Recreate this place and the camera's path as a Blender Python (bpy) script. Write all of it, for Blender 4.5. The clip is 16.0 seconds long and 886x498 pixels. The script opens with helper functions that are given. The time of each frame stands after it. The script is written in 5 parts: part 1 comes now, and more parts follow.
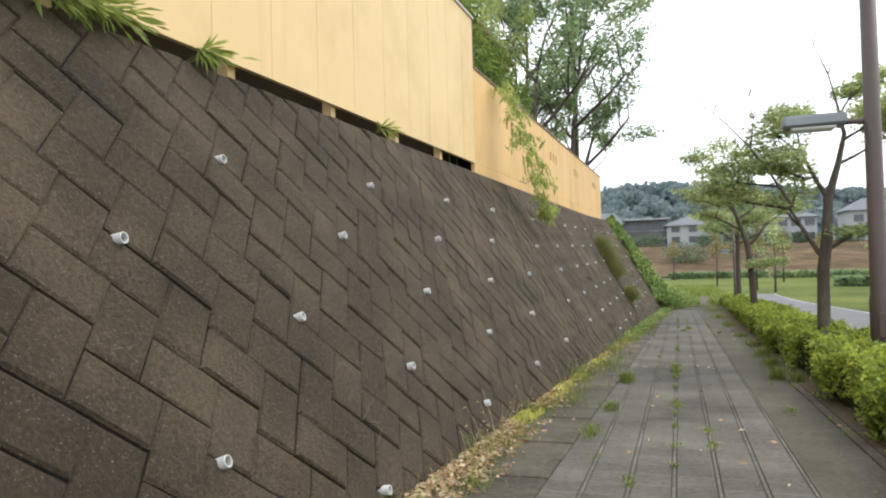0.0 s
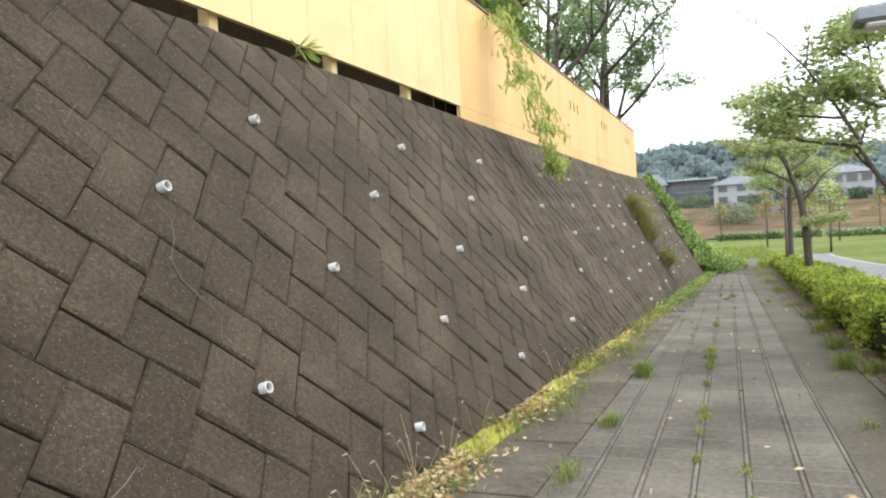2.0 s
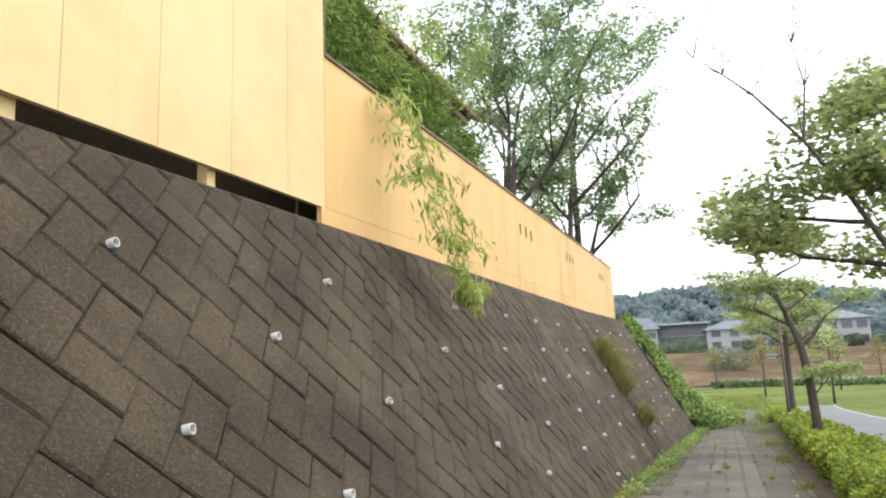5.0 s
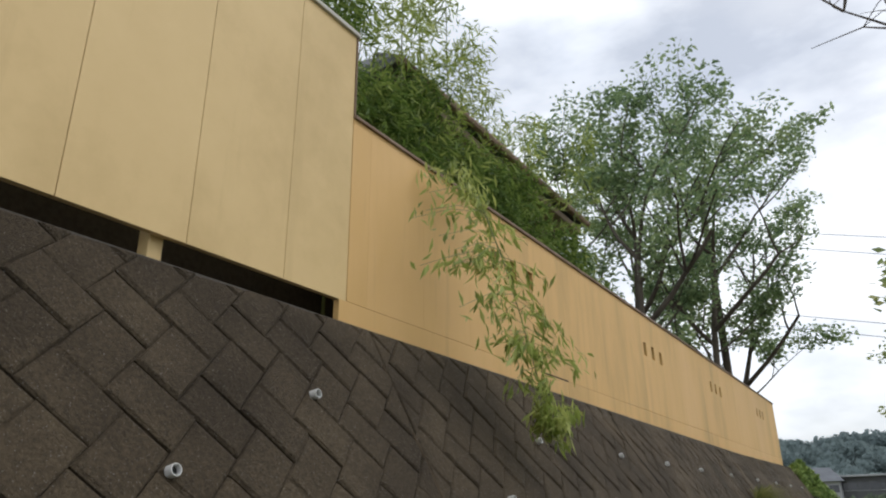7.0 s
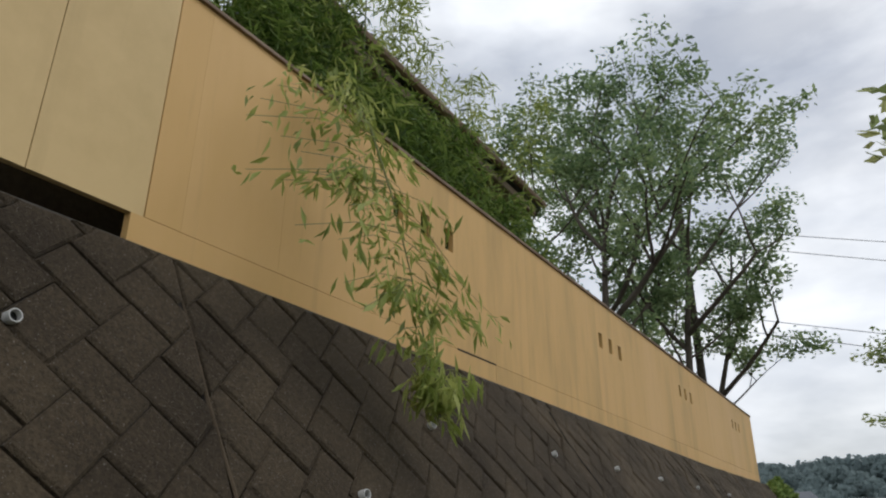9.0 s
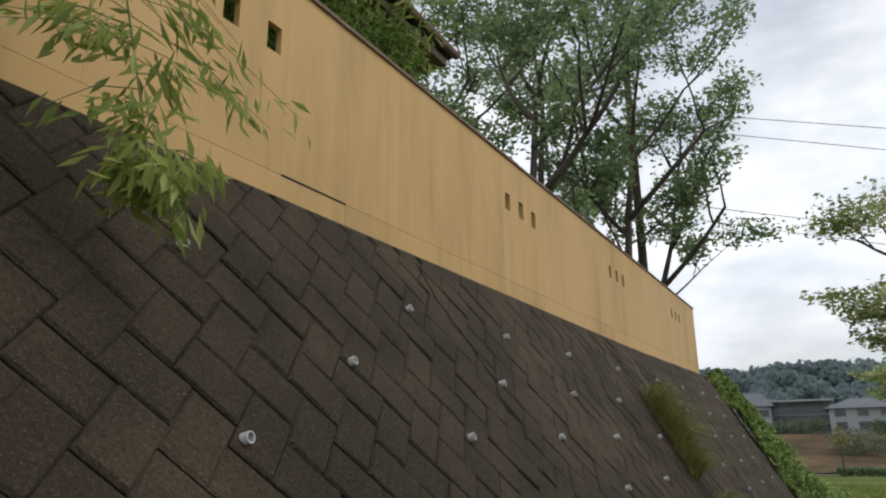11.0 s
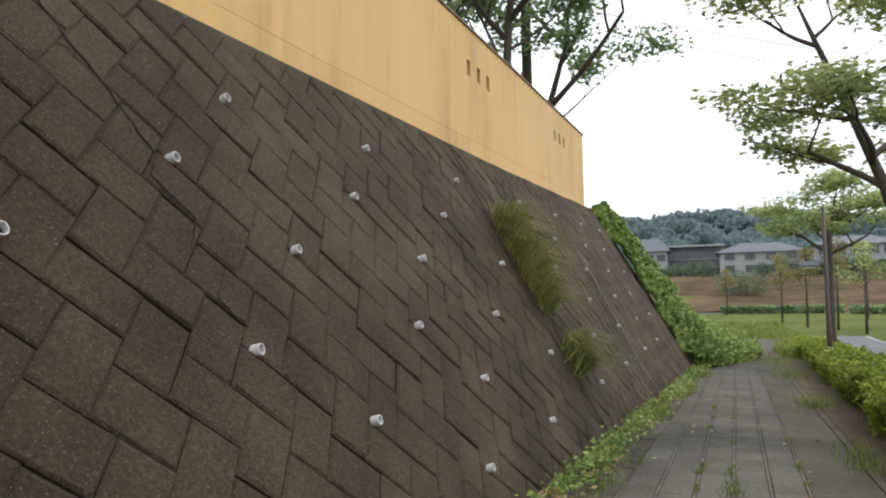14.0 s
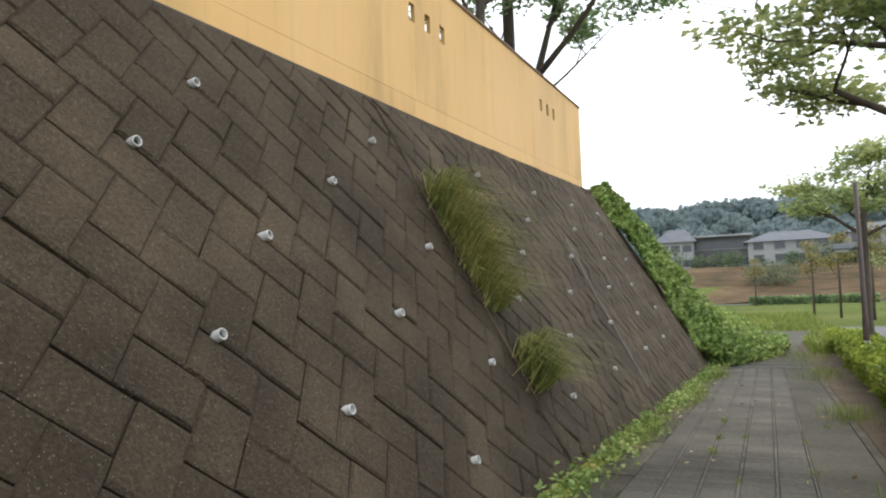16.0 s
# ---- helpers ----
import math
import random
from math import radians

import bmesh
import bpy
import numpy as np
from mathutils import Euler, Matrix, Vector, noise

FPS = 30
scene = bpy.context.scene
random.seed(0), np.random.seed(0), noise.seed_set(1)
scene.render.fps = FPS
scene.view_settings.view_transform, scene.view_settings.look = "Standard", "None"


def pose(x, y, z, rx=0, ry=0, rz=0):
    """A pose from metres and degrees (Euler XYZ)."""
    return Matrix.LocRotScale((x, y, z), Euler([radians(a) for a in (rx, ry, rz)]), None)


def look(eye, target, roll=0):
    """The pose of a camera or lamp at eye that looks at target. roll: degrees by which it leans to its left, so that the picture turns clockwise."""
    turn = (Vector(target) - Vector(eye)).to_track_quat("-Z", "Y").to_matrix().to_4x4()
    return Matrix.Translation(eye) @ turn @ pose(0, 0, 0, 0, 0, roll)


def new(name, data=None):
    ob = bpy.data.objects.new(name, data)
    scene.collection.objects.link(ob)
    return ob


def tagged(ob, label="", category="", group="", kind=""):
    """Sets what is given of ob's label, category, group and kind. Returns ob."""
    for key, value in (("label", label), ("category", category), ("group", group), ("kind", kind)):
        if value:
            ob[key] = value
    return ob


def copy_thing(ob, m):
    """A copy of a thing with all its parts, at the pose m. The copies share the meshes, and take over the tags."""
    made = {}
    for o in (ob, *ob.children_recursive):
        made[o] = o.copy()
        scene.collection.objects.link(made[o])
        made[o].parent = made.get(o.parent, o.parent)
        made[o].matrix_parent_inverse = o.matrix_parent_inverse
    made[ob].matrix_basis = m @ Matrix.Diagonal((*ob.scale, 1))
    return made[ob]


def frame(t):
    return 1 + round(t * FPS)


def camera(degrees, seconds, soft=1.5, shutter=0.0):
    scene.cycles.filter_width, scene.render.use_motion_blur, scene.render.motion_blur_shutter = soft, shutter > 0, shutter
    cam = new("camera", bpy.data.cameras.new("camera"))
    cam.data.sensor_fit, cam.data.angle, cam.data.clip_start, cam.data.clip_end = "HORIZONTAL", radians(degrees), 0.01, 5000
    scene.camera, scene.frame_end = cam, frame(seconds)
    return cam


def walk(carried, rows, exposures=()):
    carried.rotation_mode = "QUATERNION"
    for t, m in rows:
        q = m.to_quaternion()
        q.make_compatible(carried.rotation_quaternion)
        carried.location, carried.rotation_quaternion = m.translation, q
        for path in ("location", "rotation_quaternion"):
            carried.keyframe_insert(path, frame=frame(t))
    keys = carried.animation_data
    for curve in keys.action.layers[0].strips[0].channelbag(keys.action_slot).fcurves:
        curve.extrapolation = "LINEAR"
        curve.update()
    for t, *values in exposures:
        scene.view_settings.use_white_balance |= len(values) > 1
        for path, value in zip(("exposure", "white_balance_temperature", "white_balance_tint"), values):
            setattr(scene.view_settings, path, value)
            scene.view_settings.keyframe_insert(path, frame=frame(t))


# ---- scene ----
cam = camera(63.3, 16.0, soft=2.1)
PATH = [
    (0, (-0.528, 0.763, 1.708), (-1.149, 2.664, 1.752), -1.6),
    (0.5, (-0.533, 1.369, 1.691), (-1.17, 3.264, 1.748), -1.7),
    (1, (-0.494, 1.985, 1.656), (-1.191, 3.86, 1.651), -1.9),
    (1.5, (-0.47, 2.611, 1.658), (-1.202, 4.471, 1.628), -2.1),
    (2, (-0.36, 3.218, 1.628), (-1.097, 5.077, 1.59), -3.2),
    (2.5, (-0.287, 3.881, 1.605), (-0.988, 5.752, 1.52), -3.5),
    (3, (-0.172, 4.496, 1.59), (-0.898, 6.356, 1.479), -3.6),
    (3.5, (-0.126, 5.134, 1.57), (-0.781, 7.021, 1.466), -2.5),
    (4, (-0.057, 5.734, 1.597), (-0.684, 7.632, 1.538), -3.1),
    (4.2, (-0.079, 5.969, 1.626), (-0.694, 7.871, 1.689), -3.4),
    (6.3, (-0.242, 8.465, 1.739), (-1.111, 10.186, 2.272), -1.9),
    (6.5, (-0.266, 8.693, 1.738), (-1.153, 10.382, 2.338), -2.1),
    (7, (-0.288, 9.206, 1.776), (-1.275, 10.784, 2.507), -0.6),
    (7.5, (-0.334, 9.625, 1.771), (-1.325, 11.052, 2.763), 0.2),
    (8, (-0.34, 10.075, 1.74), (-1.316, 11.422, 2.849), 1.4),
    (8.5, (-0.382, 10.615, 1.705), (-1.316, 12.078, 2.698), -0.7),
    (9, (-0.433, 11.211, 1.704), (-1.381, 12.792, 2.48), 0.2),
    (9.2, (-0.474, 11.441, 1.694), (-1.413, 13.045, 2.434), -0.2),
    (11.3, (-0.301, 13.73, 1.419), (-1.207, 15.451, 1.887), -0.6),
    (11.5, (-0.323, 13.956, 1.399), (-1.223, 15.697, 1.799), -0.4),
    (12, (-0.31, 14.492, 1.356), (-1.084, 16.313, 1.645), -1.2),
    (12.5, (-0.284, 15.007, 1.312), (-1.011, 16.865, 1.445), -1.1),
    (13, (-0.28, 15.56, 1.314), (-0.99, 17.427, 1.414), -1.9),
    (13.5, (-0.24, 16.112, 1.308), (-0.978, 17.967, 1.422), -1.3),
    (14, (-0.226, 16.678, 1.288), (-0.974, 18.529, 1.422), -1.0),
    (14.5, (-0.151, 17.235, 1.293), (-0.948, 19.063, 1.453), -1.0),
    (15, (-0.105, 17.866, 1.266), (-0.907, 19.686, 1.478), -1.7),
    (15.5, (-0.02, 18.43, 1.24), (-0.835, 20.251, 1.389), -1.9),
    (16, (0.004, 19.042, 1.235), (-0.81, 20.865, 1.361), -2.1),
]
EXPOSURES = [(0, 0.68), (1.5, 1.03), (3.0, 1.3), (4.2, 1.32), (6.3, 0.05), (7, -0.26), (8, -0.84), (8.6, -0.8), (9.2, -0.55), (11.3, -0.45), (12.5, 0.0), (14, 0.26), (15, 0.2), (16, 0.46)]
walk(cam, [(t, look(eye, target, roll)) for t, eye, target, roll in PATH], EXPOSURES)


# ---- world and sun: bright hazy sky with broken cloud ----
SUN_EL, SUN_AZ = 52.0, 55.0  # degrees above the horizon; degrees from +y towards +x
world = bpy.data.worlds.new("sky")
scene.world = world
world.use_nodes = True
wn, wl = world.node_tree.nodes, world.node_tree.links
wn.clear()
w_out = wn.new("ShaderNodeOutputWorld")
w_bg = wn.new("ShaderNodeBackground")
w_bg.inputs["Strength"].default_value = 0.10
w_sky = wn.new("ShaderNodeTexSky")
w_sky.sky_type = "NISHITA"
w_sky.sun_disc = False
w_sky.sun_elevation = radians(SUN_EL)
w_sky.sun_rotation = radians(SUN_AZ)
w_sky.dust_density = 3.0
w_tc = wn.new("ShaderNodeTexCoord")
w_map = wn.new("ShaderNodeMapping")
w_map.inputs["Scale"].default_value = (1.0, 1.0, 2.4)
w_noise = wn.new("ShaderNodeTexNoise")
w_noise.inputs["Scale"].default_value = 2.6
w_noise.inputs["Detail"].default_value = 7.0
w_noise.inputs["Roughness"].default_value = 0.55
w_ramp = wn.new("ShaderNodeValToRGB")
w_ramp.color_ramp.elements[0].position, w_ramp.color_ramp.elements[1].position = 0.36, 0.62
w_ramp.color_ramp.elements[0].color = (0.48, 0.48, 0.48, 1)
w_ramp.color_ramp.elements[1].color = (1, 1, 1, 1)
w_noise2 = wn.new("ShaderNodeTexNoise")
w_noise2.inputs["Scale"].default_value = 3.6
w_noise2.inputs["Detail"].default_value = 6.0
w_ramp2 = wn.new("ShaderNodeValToRGB")
w_ramp2.color_ramp.elements[0].position, w_ramp2.color_ramp.elements[1].position = 0.35, 0.7
w_ramp2.color_ramp.elements[0].color = (12.4, 13.2, 14.6, 1)
w_ramp2.color_ramp.elements[1].color = (18.0, 18.4, 18.9, 1)
w_mix = wn.new("ShaderNodeMixRGB")
wl.new(w_tc.outputs["Generated"], w_map.inputs["Vector"])
wl.new(w_map.outputs["Vector"], w_noise.inputs["Vector"])
wl.new(w_map.outputs["Vector"], w_noise2.inputs["Vector"])
wl.new(w_noise.outputs["Fac"], w_ramp.inputs["Fac"])
wl.new(w_noise2.outputs["Fac"], w_ramp2.inputs["Fac"])
wl.new(w_ramp.outputs["Color"], w_mix.inputs["Fac"])
wl.new(w_sky.outputs["Color"], w_mix.inputs["Color1"])
wl.new(w_ramp2.outputs["Color"], w_mix.inputs["Color2"])
wl.new(w_mix.outputs["Color"], w_bg.inputs["Color"])
wl.new(w_bg.outputs["Background"], w_out.inputs["Surface"])

sun = new("sun", bpy.data.lights.new("sun", "SUN"))
sun.data.energy = 0.8
sun.data.angle = radians(18)
sun.data.color = (1.0, 0.95, 0.86)
_d = Vector((math.sin(radians(SUN_AZ)) * math.cos(radians(SUN_EL)), math.cos(radians(SUN_AZ)) * math.cos(radians(SUN_EL)), math.sin(radians(SUN_EL))))
sun.matrix_world = look(_d * 60, (0, 0, 0))


# ---- materials ----
def material(name, stops, scale=6.0, rough=0.85, bump=0.3, bump_scale=80.0, big=0.5, detail=8.0, per_object=0.0, per_island=0.0,
             metal=0.0, translucent=0.0, speck=0.0, stretch=(1, 1, 1), bump_dist=0.004, spec=0.3, span=(0.3, 0.7), speck_min=0.88):
    """A two-scale noisy surface. stops: base colours from dark to light."""
    m = bpy.data.materials.new(name)
    m.use_nodes = True
    n, l = m.node_tree.nodes, m.node_tree.links
    n.clear()
    out = n.new("ShaderNodeOutputMaterial")
    bsdf = n.new("ShaderNodeBsdfPrincipled")
    bsdf.inputs["Roughness"].default_value = rough
    bsdf.inputs["Metallic"].default_value = metal
    bsdf.inputs["Specular IOR Level"].default_value = spec
    geo = n.new("ShaderNodeNewGeometry")
    mp = n.new("ShaderNodeMapping")
    mp.inputs["Scale"].default_value = stretch
    l.new(geo.outputs["Position"], mp.inputs["Vector"])
    fine = n.new("ShaderNodeTexNoise")
    fine.inputs["Scale"].default_value = scale
    fine.inputs["Detail"].default_value = detail
    fine.inputs["Roughness"].default_value = 0.65
    l.new(mp.outputs["Vector"], fine.inputs["Vector"])
    coarse = n.new("ShaderNodeTexNoise")
    coarse.inputs["Scale"].default_value = big
    coarse.inputs["Detail"].default_value = 4.0
    l.new(mp.outputs["Vector"], coarse.inputs["Vector"])
    add = n.new("ShaderNodeMath")
    add.operation = "MULTIPLY_ADD"
    add.inputs[1].default_value = 0.5
    l.new(coarse.outputs["Fac"], add.inputs[0])
    half = n.new("ShaderNodeMath")
    half.operation = "MULTIPLY"
    half.inputs[1].default_value = 0.5
    l.new(fine.outputs["Fac"], half.inputs[0])
    l.new(half.outputs[0], add.inputs[2])
    value = add.outputs[0]
    if per_object or per_island:
        off = n.new("ShaderNodeMath")
        off.operation = "MULTIPLY_ADD"
        if per_object:
            src = n.new("ShaderNodeObjectInfo").outputs["Random"]
            off.inputs[1].default_value = per_object
        else:
            src = geo.outputs["Random Per Island"]
            off.inputs[1].default_value = per_island
        l.new(src, off.inputs[0])
        l.new(value, off.inputs[2])
        cen = n.new("ShaderNodeMath")
        cen.operation = "SUBTRACT"
        cen.inputs[1].default_value = 0.5 * (per_object or per_island)
        l.new(off.outputs[0], cen.inputs[0])
        value = cen.outputs[0]
    ramp = n.new("ShaderNodeValToRGB")
    el = ramp.color_ramp.elements
    while len(el) < len(stops):
        el.new(0.5)
    for i, col in enumerate(stops):
        el[i].position = span[0] + (span[1] - span[0]) * i / max(1, len(stops) - 1)
        el[i].color = (*col, 1)
    l.new(value, ramp.inputs["Fac"])
    colour = ramp.outputs["Color"]
    if speck:
        vor = n.new("ShaderNodeTexVoronoi")
        vor.inputs["Scale"].default_value = 95.0
        warp = n.new("ShaderNodeVectorMath")
        warp.operation = "MULTIPLY_ADD"
        warp.inputs[1].default_value = (0.03, 0.03, 0.03)
        l.new(fine.outputs["Color"], warp.inputs[0])
        l.new(geo.outputs["Position"], warp.inputs[2])
        l.new(warp.outputs["Vector"], vor.inputs["Vector"])
        lt = n.new("ShaderNodeMath")
        lt.operation = "LESS_THAN"
        lt.inputs[1].default_value = 0.2
        l.new(vor.outputs["Distance"], lt.inputs[0])
        sepc = n.new("ShaderNodeSeparateColor")
        l.new(vor.outputs["Color"], sepc.inputs["Color"])
        gt = n.new("ShaderNodeMath")
        gt.operation = "GREATER_THAN"
        gt.inputs[1].default_value = speck_min
        l.new(sepc.outputs["Red"], gt.inputs[0])
        both = n.new("ShaderNodeMath")
        both.operation = "MULTIPLY"
        l.new(lt.outputs[0], both.inputs[0])
        l.new(gt.outputs[0], both.inputs[1])
        both2 = n.new("ShaderNodeMath")
        both2.operation = "MULTIPLY"
        both2.inputs[1].default_value = speck
        l.new(both.outputs[0], both2.inputs[0])
        mx = n.new("ShaderNodeMixRGB")
        mx.inputs["Color2"].default_value = (0.42, 0.40, 0.37, 1)
        l.new(both2.outputs[0], mx.inputs["Fac"])
        l.new(colour, mx.inputs["Color1"])
        colour = mx.outputs["Color"]
    l.new(colour, bsdf.inputs["Base Color"])
    if bump:
        bn = n.new("ShaderNodeTexNoise")
        bn.inputs["Scale"].default_value = bump_scale
        bn.inputs["Detail"].default_value = 6.0
        bn.inputs["Roughness"].default_value = 0.7
        l.new(geo.outputs["Position"], bn.inputs["Vector"])
        bp = n.new("ShaderNodeBump")
        bp.inputs["Strength"].default_value = bump
        bp.inputs["Distance"].default_value = bump_dist
        l.new(bn.outputs["Fac"], bp.inputs["Height"])
        l.new(bp.outputs["Normal"], bsdf.inputs["Normal"])
    surface = bsdf.outputs["BSDF"]
    if translucent:
        tr = n.new("ShaderNodeBsdfTranslucent")
        l.new(colour, tr.inputs["Color"])
        ms = n.new("ShaderNodeMixShader")
        ms.inputs["Fac"].default_value = translucent
        l.new(surface, ms.inputs[1])
        l.new(tr.outputs["BSDF"], ms.inputs[2])
        surface = ms.outputs["Shader"]
    l.new(surface, out.inputs["Surface"])
    return m


BLOCK_TONES = [(0.0345, 0.0246, 0.0142), (0.067, 0.0495, 0.0300), (0.126, 0.095, 0.058)]
BLOCK_LOOK = dict(scale=40, big=1.1, bump=1.0, detail=7.0, bump_scale=55, speck=0.7, bump_dist=0.03, rough=0.82, spec=0.28, span=(0.36, 0.67), speck_min=0.78)
M_BLOCK = material("rough_dark_block", BLOCK_TONES, per_object=0.06, **BLOCK_LOOK)
M_BLOCK_FAR = material("rough_dark_block_far", BLOCK_TONES, per_island=0.06, **BLOCK_LOOK)
M_MORTAR = material("dark_joint", [(0.042, 0.038, 0.034), (0.104, 0.094, 0.083)], scale=20, rough=1.0, spec=0.1)
M_CREAM = material("cream_siding", [(0.560, 0.400, 0.182), (0.679, 0.493, 0.239), (0.720, 0.530, 0.264)], scale=1.6, big=0.35, bump=0.15, bump_scale=240, rough=0.55, per_object=0.10)
M_OCHRE = material("ochre_siding", [(0.40, 0.265, 0.10), (0.651, 0.407, 0.156), (0.714, 0.455, 0.199)], scale=1.3, big=0.4, bump=0.15, bump_scale=240,
                   rough=0.6, per_object=0.10, stretch=(1, 1, 0.25))


def streak(m, colour, strength, low, high):
    """Rain streaks and dirt that run down a painted board."""
    n, l = m.node_tree.nodes, m.node_tree.links
    bsdf = next(k for k in n if k.type == "BSDF_PRINCIPLED")
    src = bsdf.inputs["Base Color"].links[0].from_socket
    geo = n.new("ShaderNodeNewGeometry")
    mp = n.new("ShaderNodeMapping")
    mp.inputs["Scale"].default_value = (1.0, 2.6, 0.22)
    l.new(geo.outputs["Position"], mp.inputs["Vector"])
    tex = n.new("ShaderNodeTexNoise")
    tex.inputs["Scale"].default_value = 1.7
    tex.inputs["Detail"].default_value = 9.0
    tex.inputs["Roughness"].default_value = 0.6
    l.new(mp.outputs["Vector"], tex.inputs["Vector"])
    fac = n.new("ShaderNodeMapRange")
    fac.inputs["From Min"].default_value, fac.inputs["From Max"].default_value = low, high
    fac.inputs["To Min"].default_value, fac.inputs["To Max"].default_value = 0.0, strength
    l.new(tex.outputs["Fac"], fac.inputs["Value"])
    mix = n.new("ShaderNodeMixRGB")
    mix.inputs["Color2"].default_value = (*colour, 1)
    l.new(fac.outputs["Result"], mix.inputs["Fac"])
    l.new(src, mix.inputs["Color1"])
    l.new(mix.outputs["Color"], bsdf.inputs["Base Color"])


streak(M_OCHRE, (0.30, 0.19, 0.08), 0.32, 0.57, 0.80)
streak(M_CREAM, (0.44, 0.31, 0.14), 0.35, 0.58, 0.82)
M_PIPE = material("grey_white_pvc", [(0.425, 0.425, 0.408), (0.578, 0.578, 0.561), (0.663, 0.663, 0.646)], scale=30, rough=0.45, bump=0.05)
M_DARK = material("dark_inside", [(0.01, 0.01, 0.01), (0.03, 0.03, 0.03)], rough=0.9)
FLAG_TONES = [(0.060, 0.055, 0.043), (0.110, 0.100, 0.083), (0.172, 0.159, 0.133)]
FLAG_LOOK = dict(scale=26, big=0.9, bump=0.8, bump_scale=120, bump_dist=0.008, speck=0.25, rough=0.9, span=(0.36, 0.66), detail=9.0)
M_TILE = material("paving_flag", FLAG_TONES, per_object=0.06, **FLAG_LOOK)
M_TILE_FAR = material("paving_flag_far", FLAG_TONES, per_island=0.06, **FLAG_LOOK)
M_SLAB = material("stained_gutter_slab", [(0.044, 0.038, 0.028), (0.088, 0.076, 0.058), (0.135, 0.119, 0.093)], scale=18, big=1.4, span=(0.36, 0.66), bump=0.5, bump_scale=120, per_object=0.12, rough=0.95)
M_ASPHALT = material("worn_asphalt", [(0.044, 0.040, 0.029), (0.080, 0.072, 0.054), (0.125, 0.113, 0.088)], scale=24, big=0.8, span=(0.36, 0.66), bump=0.6, bump_scale=180, rough=0.92, speck=0.2)
M_ROAD = material("road_asphalt", [(0.102, 0.102, 0.102), (0.134, 0.134, 0.134), (0.160, 0.160, 0.157)], scale=8, big=0.3, bump=0.4, bump_scale=160, rough=0.9)
M_LINE = material("worn_white_line", [(0.42, 0.42, 0.40), (0.60, 0.60, 0.57), (0.68, 0.68, 0.65)], scale=14, rough=0.8)
M_KERB = material("weathered_concrete", [(0.128, 0.124, 0.112), (0.216, 0.208, 0.192), (0.288, 0.280, 0.264)], scale=16, big=1.2, bump=0.4, rough=0.9)
M_JOINT_SAND = material("pale_joint_sand", [(0.13, 0.12, 0.10), (0.21, 0.20, 0.17)], scale=30, big=2.0, rough=1.0)
M_STRIP = material("paving_strip", [(0.070, 0.064, 0.051), (0.118, 0.108, 0.090), (0.175, 0.163, 0.138)], scale=26, big=0.9, rough=0.9, span=(0.36, 0.66), per_island=0.15)
M_SOIL = material("dry_soil", [(0.05, 0.035, 0.022), (0.10, 0.075, 0.05), (0.15, 0.115, 0.075)], scale=12, big=1.5, bump=1.0, bump_scale=60, bump_dist=0.01, rough=1.0)
M_GROUND = material("grass_ground", [(0.060, 0.080, 0.028), (0.120, 0.150, 0.042), (0.21, 0.21, 0.075)], scale=1.6, big=0.10, detail=10.0, bump=1.0, bump_scale=9, bump_dist=0.12, rough=1.0, spec=0.05)
# Browns lifted a little to stand for distance haze.
M_BANK = material("dry_brown_bank", [(0.062, 0.056, 0.032), (0.140, 0.098, 0.058), (0.235, 0.165, 0.100)], span=(0.38, 0.64), scale=0.9, big=0.16, detail=10.0, bump=1.0, bump_scale=2, bump_dist=0.4, rough=1.0, stretch=(0.35, 1, 3), spec=0.1)
M_MOSS = material("yellow_moss", [(0.161, 0.141, 0.037), (0.373, 0.363, 0.068), (0.546, 0.504, 0.099)], scale=22, big=2.0, bump=1.0, bump_scale=120, bump_dist=0.012, rough=1.0, spec=0.1)
M_LITTER = material("dry_leaf_litter", [(0.26, 0.16, 0.075), (0.46, 0.33, 0.18), (0.60, 0.48, 0.31)], scale=9, rough=0.9, per_island=0.5, translucent=0.15)
M_GRASS = material("grass_blade", [(0.080, 0.120, 0.026), (0.190, 0.245, 0.050), (0.350, 0.370, 0.095)], scale=4, rough=0.7, bump=0, per_island=0.3, translucent=0.35)
M_TUFT = material("dry_green_tuft", [(0.085, 0.115, 0.030), (0.225, 0.250, 0.068), (0.520, 0.450, 0.165)], scale=4, rough=0.8, bump=0, per_island=0.35, translucent=0.3)
M_HEDGE = material("hedge_leaf", [(0.080, 0.122, 0.020), (0.230, 0.300, 0.045), (0.470, 0.520, 0.080)], scale=3, big=0.6, rough=0.55, bump=0, per_island=0.35, translucent=0.5)
# Near-black green stands for the shade inside hedges and shrubs.
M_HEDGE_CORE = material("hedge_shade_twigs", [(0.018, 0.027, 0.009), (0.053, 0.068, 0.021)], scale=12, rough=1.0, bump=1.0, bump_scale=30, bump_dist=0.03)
# Leaf tones lifted and slightly blued to stand for haze.
M_LEAF = material("cherry_leaf", [(0.098, 0.158, 0.082), (0.220, 0.312, 0.148), (0.390, 0.470, 0.225)], scale=1.2, rough=0.6, bump=0, per_island=0.3, translucent=0.5)
# Street leaves made paler still, for the bright veil around them.
M_LEAF_PALE = material("haze_pale_street_leaf", [(0.150, 0.205, 0.090), (0.310, 0.385, 0.155), (0.560, 0.580, 0.260)], scale=1.0, rough=0.6, bump=0, per_island=0.35, translucent=0.5)
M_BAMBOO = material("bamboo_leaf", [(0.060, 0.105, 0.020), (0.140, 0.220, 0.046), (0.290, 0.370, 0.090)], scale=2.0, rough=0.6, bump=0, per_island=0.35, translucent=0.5)
